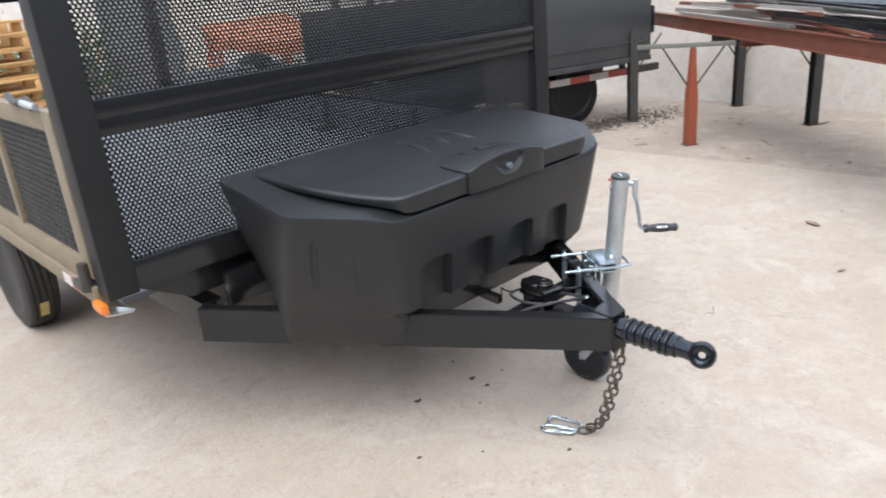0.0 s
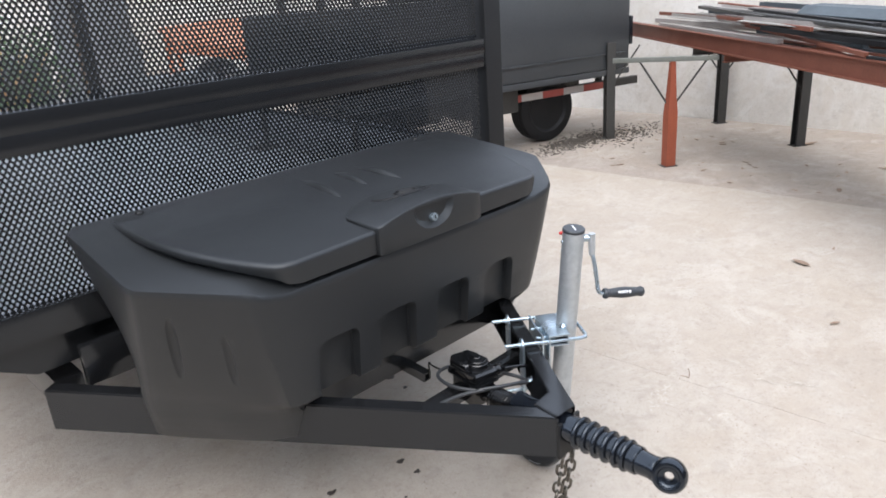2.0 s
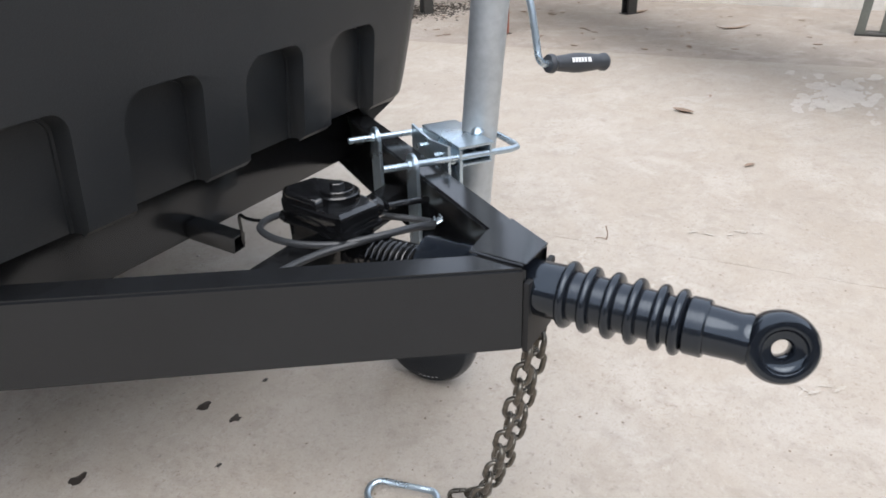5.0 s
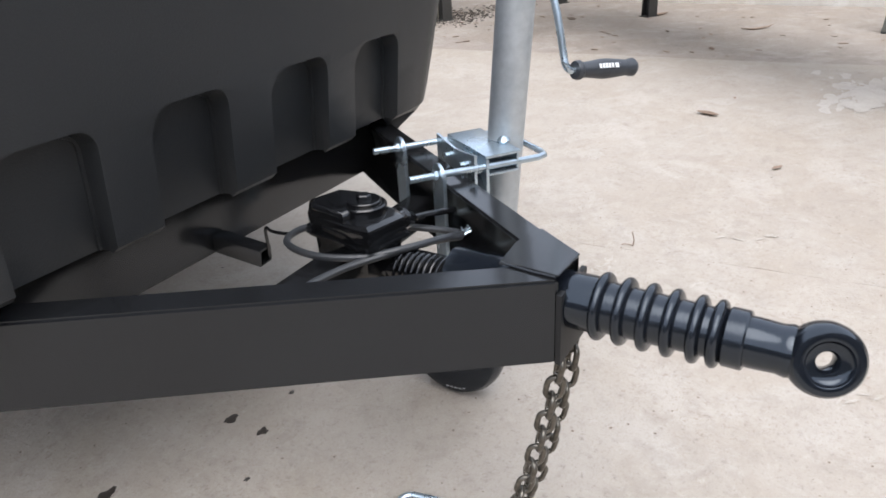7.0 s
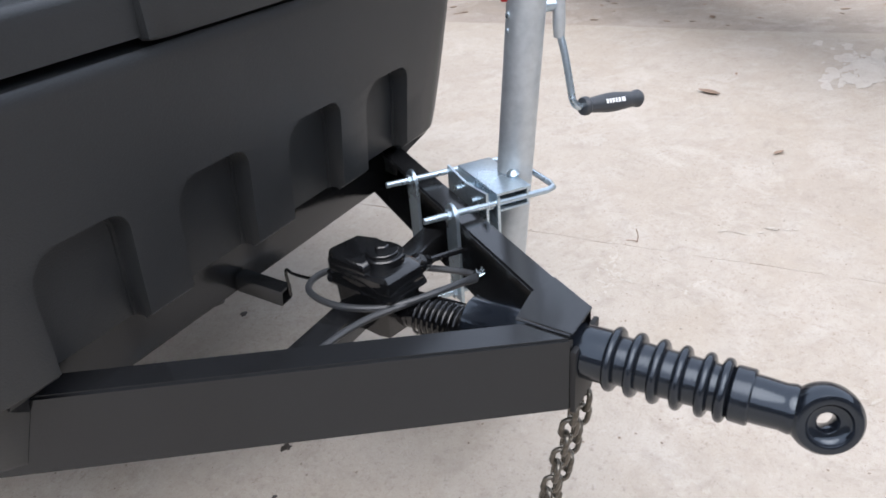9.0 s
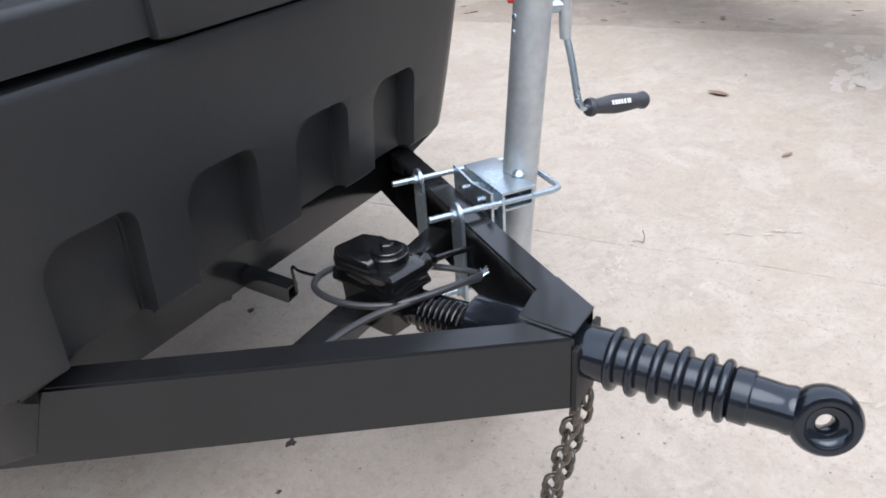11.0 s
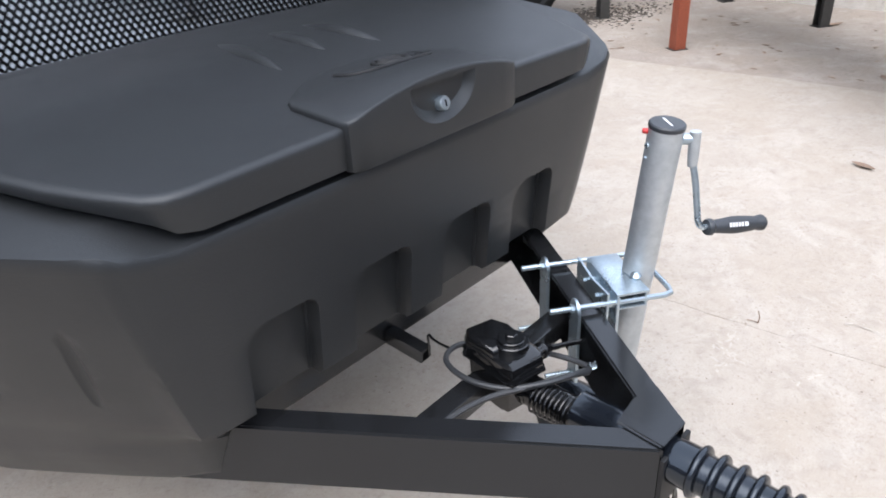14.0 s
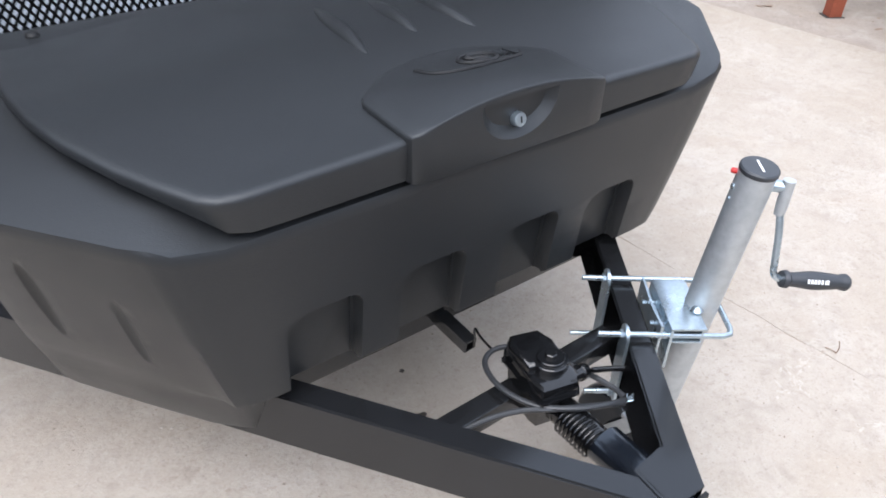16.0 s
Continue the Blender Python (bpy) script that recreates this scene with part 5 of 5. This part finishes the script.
part("spare_tank", lathe([(0.0, -0.35), (0.15, -0.35), (0.17, -0.32), (0.17, 0.32), (0.15, 0.35), (0.0, 0.35)], TM @ Matrix.Translation((2.2, 0.5, 0.50)) @ Matrix.Rotation(radians(90), 4, "Y"), 24), DARKSTEEL, truck)
# hidden sheet, added to throw shade on the wheels below
part("flatbed_deck", tspan((0.065, 0.072, 0.725), (2.89, 1.09, 0.757)), DARKSTEEL, truck)
part("step_box", tspan((1.15, 0.2, 0.36), (1.75, 0.6, 0.597), 0.02), DARKSTEEL, truck)
part("chassis", tspan((0.1, 0.6, 0.42), (3.0, 0.75, 0.6)), DARKSTEEL, truck)
part("chassis", tspan((0.1, 0.85, 0.42), (3.0, 0.97, 0.6)), DARKSTEEL, truck)
part("bump_stop", tspan((-0.05, 0.0, 0.86), (-0.003, 0.1, 1.12), 0.01), RUBBER, truck)
for lx, owner_y in ((0.72, 0.42), (2.55, 0.42)):
    p = TM @ Vector((lx, owner_y, 0))
    w = road_wheel(truck, 0, 0, 0.315, 0.20, -1, MATT, MATT)
    spin = Matrix.Translation(p) @ Matrix.Rotation(math.atan2(NN.y, NN.x), 4, "Z") @ Matrix.Rotation(radians(0), 4, "Z")
    w.matrix_parent_inverse = w.matrix_parent_inverse @ spin
    part("mudguard", tspan((lx - 0.45, 0.25, 0.665), (lx + 0.45, 0.6, 0.68)), TRUCK, truck)
guard = part("side_guard", tspan((-0.42, 0.30, 0.425), (1.55, 0.36, 0.50)), DARKSTEEL, truck)
for k in range(6):
    part("guard_band", tspan((0.05 + 0.25 * k, 0.294, 0.430), (0.298 + 0.25 * k, 0.2985, 0.495), 0.0), WHITEBAND if k % 2 else REDBAND, guard, smooth=0)
for x in (0.0, 1.4):
    part("guard_bracket", tspan((x, 0.362, 0.44), (x + 0.05, 0.42, 0.62)), DARKSTEEL, truck)

# ---- things beyond, seen through the mesh ----
machine = thing("orange_machine", (4.15, 9.2, 0), "faded orange steel machine frame with a sloping deck and black tyre", "machine")
SK = Matrix.Translation((4.15, 9.2, 0)) @ Matrix.Rotation(radians(-12), 4, "Z")
DECK_EDGE = ((-0.78, 0.38, 1.15), (0.62, 0.38, 1.20), (0.86, -0.42, 0.86), (0.20, -0.46, 0.80), (-0.72, 0.06, 1.00))
part("sloping_deck", loft([[SK @ (Vector(p) * k + Vector((0, 0, dz))) for p in DECK_EDGE] for k, dz in ((0.985, -0.05), (1.0, -0.04), (1.0, 0.0), (0.985, 0.01))]), ORANGE, machine, smooth=0)
for a, b in ((3, 2), (4, 3)):
    p, q = Vector(DECK_EDGE[a]) + Vector((0, 0.02, -0.115)), Vector(DECK_EDGE[b]) + Vector((0, 0.02, -0.115))
    part("apron", beamed(SK @ p, SK @ q, 0.03, 0.13, 0.003), ORANGE, machine)
for x, y, z in ((0.24, -0.40, 0.72), (0.80, -0.36, 0.76), (0.55, 0.32, 1.10), (-0.70, 0.30, 1.06), (-0.62, 0.08, 0.92)):
    part("leg", boxed((0.07, 0.07, z), SK @ Matrix.Translation((x, y, z / 2)), 0.003), ORANGE, machine)
part("brace", beamed(SK @ Vector((0.24, -0.36, 0.34)), SK @ Vector((0.80, -0.32, 0.36)), 0.05, 0.05, 0.003), ORANGE, machine)
tyre = part("tyre", lathe([(0.15, -0.09), (0.30, -0.10), (0.345, -0.07), (0.36, 0.0), (0.345, 0.07), (0.30, 0.10), (0.15, 0.09), (0.15, -0.09)],
                          SK @ Matrix.Translation((-0.28, -0.46, 0.36)) @ Matrix.Rotation(radians(90), 4, "X"), 28), TYRE, machine, "dusty black tyre")
part("rim", lathe([(0.0, -0.05), (0.10, -0.06), (0.152, -0.03), (0.152, 0.03), (0.0, 0.05)],
                  SK @ Matrix.Translation((-0.28, -0.46, 0.36)) @ Matrix.Rotation(radians(90), 4, "X"), 20), DARKSTEEL, tyre)
part("axle", tube(bmesh.new(), [SK @ Vector((-0.28, -0.44, 0.36)), SK @ Vector((-0.28, 0.34, 0.36))], 0.03, 10), DARKSTEEL, machine)
part("cross_tie", beamed(SK @ Vector((-0.70, 0.31, 0.37)), SK @ Vector((0.55, 0.31, 0.37)), 0.05, 0.05, 0.003), DARKSTEEL, machine)
for at, size, rz, lab in (((2.95, 8.3, 0.35), (0.9, 0.7, 0.62), 14, "dark grey tarpaulin over a low stack"), ((3.0, 10.9, 0.8), (1.2, 0.9, 1.6), -20, "grey tarpaulin over a tall stack"),
                          ((1.5, 10.4, 0.45), (0.9, 0.9, 0.9), 30, "grey tarpaulin over a low heap")):
    bm = bmesh.new()
    bmesh.ops.create_cube(bm, size=1)
    bmesh.ops.subdivide_edges(bm, edges=bm.edges, cuts=7, use_grid_fill=True)
    for v in bm.verts:
        f = 1 - 0.16 * (v.co.z + 0.5)
        v.co.x *= f
        v.co.y *= f
        v.co += Vector((noise.noise(v.co * 3 + Vector(at)), noise.noise(v.co * 3 - Vector(at)), noise.noise(v.co * 4) * (1 if v.co.z > -0.45 else 0))) * 0.07
    bmesh.ops.transform(bm, matrix=Matrix.Translation(at) @ Matrix.Rotation(radians(rz), 4, "Z") @ Matrix.Diagonal((*size, 1)), verts=bm.verts)
    zmin = min(v.co.z for v in bm.verts)
    bmesh.ops.translate(bm, verts=bm.verts, vec=(0, 0, -zmin - 0.005))
    tagged(part("tarpaulin", bm, TARP, smooth=60), lab, "tarpaulin")


def bush(at, size, seed, label):
    """A leafy bush: branching stems under many small separate leaves."""
    r = random.Random(seed)
    b = thing("bush", at, label, "bush")
    base = Vector(at)
    stems, verts, faces = bmesh.new(), [], []
    for k in range(12):
        tip = base + Vector((r.uniform(-1, 1) * size * 0.5, r.uniform(-1, 1) * size * 0.5, size * r.uniform(0.5, 1.0)))
        midp = base + (tip - base) * 0.5 + Vector((r.uniform(-0.1, 0.1), r.uniform(-0.1, 0.1), 0.08))
        path = smooth_path([base, midp, tip], 4)
        tube(stems, path, [0.018 * (1 - i / len(path)) + 0.003 for i in range(len(path))], 6)
        for j in range(130):
            c = path[r.randrange(3, len(path))] + Vector((r.gauss(0, 1), r.gauss(0, 1), r.gauss(0, 0.8))) * size * 0.11
            u = Vector((r.uniform(-1, 1), r.uniform(-1, 1), r.uniform(-0.6, 0.8))).normalized()
            v = u.orthogonal().normalized()
            L = r.uniform(0.03, 0.06)
            q = len(verts)
            verts.extend([c - u * L, c + v * L * 0.45 + Vector((0, 0, 0.006)), c + u * L, c - v * L * 0.45 + Vector((0, 0, 0.006))])
            faces.append((q, q + 1, q + 2, q + 3))
    part("stems", stems, WOOD, b)
    me = bpy.data.meshes.new("leaves")
    me.from_pydata([tuple(v) for v in verts], [], faces)
    me.materials.append(GREEN)
    part("leaves", me, GREEN, b)
    return b


bush((1.2, 9.4, -0.005), 1.3, 3, "green leafy bush in the yard behind the trailer")
bush((0.5, 10.2, -0.005), 1.1, 4, "green leafy bush in the yard behind the trailer")


def pallet(at, rz, label):
    p = thing("pallet", at, label, "pallet", "stacked timber pallets")
    m = Matrix.Translation(at) @ Matrix.Rotation(radians(rz), 4, "Z")
    for k in range(6):
        part("board", boxed((1.1, 0.10, 0.022), m @ Matrix.Translation((0, -0.5 + 0.2 * k, 0.125)), 0.002), WOOD, p)
    for y in (-0.5, 0.0, 0.5):
        part("skid", boxed((1.1, 0.09, 0.022), m @ Matrix.Translation((0, y, 0.011)), 0.002), WOOD, p)
        for x in (-0.5, 0.0, 0.5):
            part("block", boxed((0.10, 0.09, 0.090), m @ Matrix.Translation((x, y, 0.0675)), 0.002), WOOD, p)
    return p


for k in range(11):
    pallet((-0.1 + 0.03 * (k % 3), 7.6 + 0.04 * (k % 2), -0.0 + 0.137 * k), 4 * (k % 3) - 3, "yellow pine pallet in a tall stack")
tagged(part("wall_north", span((-9.0, 16.0, -0.1), (6.2, 16.2, 2.8), 0.0), RENDERED, smooth=0), "pale weathered rendered yard wall", "wall", kind="structure")

# ---- litter and marks on the slab ----
rng = random.Random(21)


def blot(at, r, label, seed):
    q = random.Random(seed)
    n = 14
    rad = [r * q.uniform(0.6, 1.25) for _ in range(n)]
    bm = bmesh.new()
    c = bm.verts.new((at[0], at[1], 0.0035))
    ring = [bm.verts.new((at[0] + rad[k] * math.cos(2 * math.pi * k / n), at[1] + rad[k] * 0.8 * math.sin(2 * math.pi * k / n), 0.0006)) for k in range(n)]
    for k in range(n):
        bm.faces.new((c, ring[k], ring[(k + 1) % n]))
    return tagged(part("oil_spot", bm, STAIN), label, "oil spot", "dark spots on the concrete")


for k, (x, y, r) in enumerate(((0.033, 0.774, 0.016), (0.034, 0.687, 0.014), (-0.227, 0.825, 0.017), (0.082, 0.938, 0.009), (0.391, 1.232, 0.022), (0.374, 1.125, 0.012), (-0.095, 0.174, 0.010), (-0.47, 0.55, 0.012), (0.16, 0.72, 0.008), (-0.08, 0.62, 0.007), (-0.30, 0.40, 0.006))):
    blot((x, y), r, "small dark oil spot on pale concrete", k)


def leaf(at, L, rz, label, curl=0.25, w=0.36):
    bm = bmesh.new()
    n = 8
    rows = []
    for k in range(n + 1):
        t = k / n
        half = L * w * math.sin(math.pi * min(1, t * 0.94 + 0.03)) ** 0.8 * 0.5
        z = 0.002 + L * curl * (t - 0.5) ** 2
        rows.append([bm.verts.new(((t - 0.5) * L, s * half, z + abs(s) * half * 0.5)) for s in (-1, 0, 1)])
    for a, b in zip(rows, rows[1:]):
        for k in range(2):
            bm.faces.new((a[k], a[k + 1], b[k + 1], b[k]))
    floor_z = -0.006 if at[0] > 3.8 else 0.0
    bmesh.ops.transform(bm, matrix=Matrix.Translation((at[0], at[1], floor_z)) @ Matrix.Rotation(radians(rz), 4, "Z"), verts=bm.verts)
    return tagged(part("fallen_leaf", bm, LEAF, smooth=60), label, "leaf", "fallen leaves on the concrete")


leaf((4.055, 0.663), 0.10, 20, "dry brown leaf on the concrete")
leaf((4.818, 0.525), 0.26, -50, "long dark curled pod on the concrete", 0.35, 0.14)
leaf((2.585, 0.372), 0.11, 70, "dry brown leaf on the concrete")
leaf((1.974, -0.003), 0.055, -30, "dry brown leaf on the concrete")
leaf((5.30, 1.33), 0.18, -40, "curled dry leaf beside a rack leg", 0.4, 0.3)
for k in range(120):
    x, y = rng.uniform(0.6, 5.7) if k < 40 else rng.uniform(3.8, 5.4), rng.uniform(-1.5, 3.2)
    if x < 3.8 and rng.random() < 0.7:
        continue
    leaf((x, y), rng.uniform(0.02, 0.07), rng.uniform(0, 360), "small dry leaf scrap on the concrete")
tw = thing("twig", (1.15, 0.274, 0), "thin dry grass twig standing in the slab joint", "twig")
part("stem", tube(bmesh.new(), smooth_path([(1.150, 0.274, 0.0), (1.152, 0.272, 0.02), (1.149, 0.278, 0.045)]), 0.0016, 6), LEAF, tw)
part("stem", tube(bmesh.new(), smooth_path([(1.150, 0.274, 0.003), (1.146, 0.290, 0.006), (1.145, 0.305, 0.003)]), 0.0014, 6), LEAF, tw)
bm = bmesh.new()
for k in range(260):
    x, y = rng.uniform(-1.6, 3.7), rng.uniform(-1.4, 2.2)
    s = rng.uniform(0.0015, 0.0045)
    made = bmesh.ops.create_icosphere(bm, subdivisions=1, radius=s)["verts"]
    bmesh.ops.transform(bm, matrix=Matrix.Translation((x, y, s * 0.4)) @ Matrix.Diagonal((1.2, 0.9, 0.6, 1)), verts=made)
tagged(part("grit", bm, GROUND), "scattered grit on the concrete", "grit", kind="stuff")
rng = random.Random(5)
bm = bmesh.new()
for k in range(2000):
    u, v = rng.gauss(0, 1), rng.gauss(0, 1)
    x, y = (4.50 + 0.30 * u, 3.16 + 0.10 * v) if k % 4 else (4.95 + 0.30 * u, 2.90 + 0.14 * v)
    q = rng.uniform(0.003, 0.011)
    made = bmesh.ops.create_icosphere(bm, subdivisions=1, radius=q)["verts"]
    bmesh.ops.transform(bm, matrix=Matrix.Translation((x, y, q * 0.25 - 0.003)) @ Matrix.Rotation(rng.uniform(0, 6), 4, "Z") @ Matrix.Diagonal((1.7, 0.8, 0.5, 1)), verts=made)
tagged(part("soil_litter", bm, LITTER), "dark soil and leaf litter by the truck wheel", "litter", kind="stuff")
rng = random.Random(8)
bm = bmesh.new()
for k in range(70):
    a = Vector((rng.uniform(2.3, 4.3), rng.uniform(7.9, 8.7), rng.uniform(0.02, 0.5)))
    d = Vector((rng.uniform(-1, 1), rng.uniform(-0.4, 0.4), rng.uniform(-0.15, 0.5))).normalized() * rng.uniform(0.15, 0.45)
    b = a + d
    b.z = max(0.02, b.z)
    beam(bm, a, b, rng.uniform(0.02, 0.09), rng.uniform(0.01, 0.05), 0.0, up=(0.1, 0.2, 1))
tagged(part("scrap_steel", bm, DARKSTEEL, smooth=0), "tangle of dark scrap steel in front of the orange machine", "scrap", kind="stuff")
rng = random.Random(31)
for label, material, count in (("dark grit specks scattered over the concrete", GRIT, 520), ("pale grit specks scattered over the concrete", GROUND, 700)):
    verts, faces = [], []
    for k in range(count):
        x, y = rng.uniform(-1.3, 1.6), rng.uniform(-0.8, 1.3)
        q, a0 = rng.uniform(0.0008, 0.0030), rng.uniform(0, 6)
        b = len(verts)
        verts.append((x, y, q * 0.7))
        for j in range(6):
            w = q * rng.uniform(0.6, 1.4)
            verts.append((x + w * math.cos(a0 + j * 1.047), y + w * math.sin(a0 + j * 1.047), 0.0002))
        faces += [(b, b + 1 + j, b + 1 + (j + 1) % 6) for j in range(6)]
    me = bpy.data.meshes.new("grit")
    me.from_pydata(verts, [], faces)
    me.materials.append(material)
    tagged(part("grit", me, material), label, "grit", kind="stuff")
rng = random.Random(44)
verts, faces = [], []
for k in range(90):
    x, y, q = rng.gauss(3.17, 0.20), rng.gauss(-0.22, 0.09), rng.uniform(0.008, 0.055)
    b = len(verts)
    for j in range(9):
        w = q * rng.uniform(0.5, 1.3)
        verts.append((x + 1.7 * w * math.cos(j * 0.698), y + 0.7 * w * math.sin(j * 0.698), -0.0008 + 0.00004 * k))
    faces.append(tuple(range(b, b + 9)))
me = bpy.data.meshes.new("lime_stain")
me.from_pydata(verts, [], faces)
me.materials.append(LIME)
tagged(part("lime_stain", me, LIME), "pale dried lime stain on the concrete", "stain", kind="stuff")
rng = random.Random(52)
verts, faces = [], []
for (x0, y0), (x1, y1), n in (((1.07, 0.315), (0.86, 0.275), 18), ((0.98, 0.36), (0.93, 0.22), 12), ((0.92, 0.10), (1.02, 0.05), 8), ((1.30, 0.05), (1.42, -0.16), 9), ((0.62, -0.30), (0.74, -0.42), 7)):
    for k in range(n):
        f = rng.random()
        c = Vector((x0 + (x1 - x0) * f + rng.gauss(0, 0.010), y0 + (y1 - y0) * f + rng.gauss(0, 0.010), 0.0006 + 0.00003 * len(faces)))
        d = Vector((x1 - x0, y1 - y0, 0)).normalized()
        d.rotate(Matrix.Rotation(rng.gauss(0, 0.5), 3, "Z"))
        L, w = rng.uniform(0.005, 0.022), rng.uniform(0.0015, 0.005)
        side = Vector((-d.y, d.x, 0))
        b = len(verts)
        verts.extend([c - d * L, c - d * L * 0.3 + side * w, c + d * L * 0.5 + side * w * 0.7, c + d * L, c + d * L * 0.4 - side * w, c - d * L * 0.5 - side * w * 0.8])
        faces.append(tuple(range(b, b + 6)))
me = bpy.data.meshes.new("scuff_marks")
me.from_pydata([tuple(v) for v in verts], [], faces)
me.materials.append(SCUFF)
tagged(part("scuff_marks", me, SCUFF), "pale chipped scuff marks beside the slab joint", "scuff marks", kind="stuff")
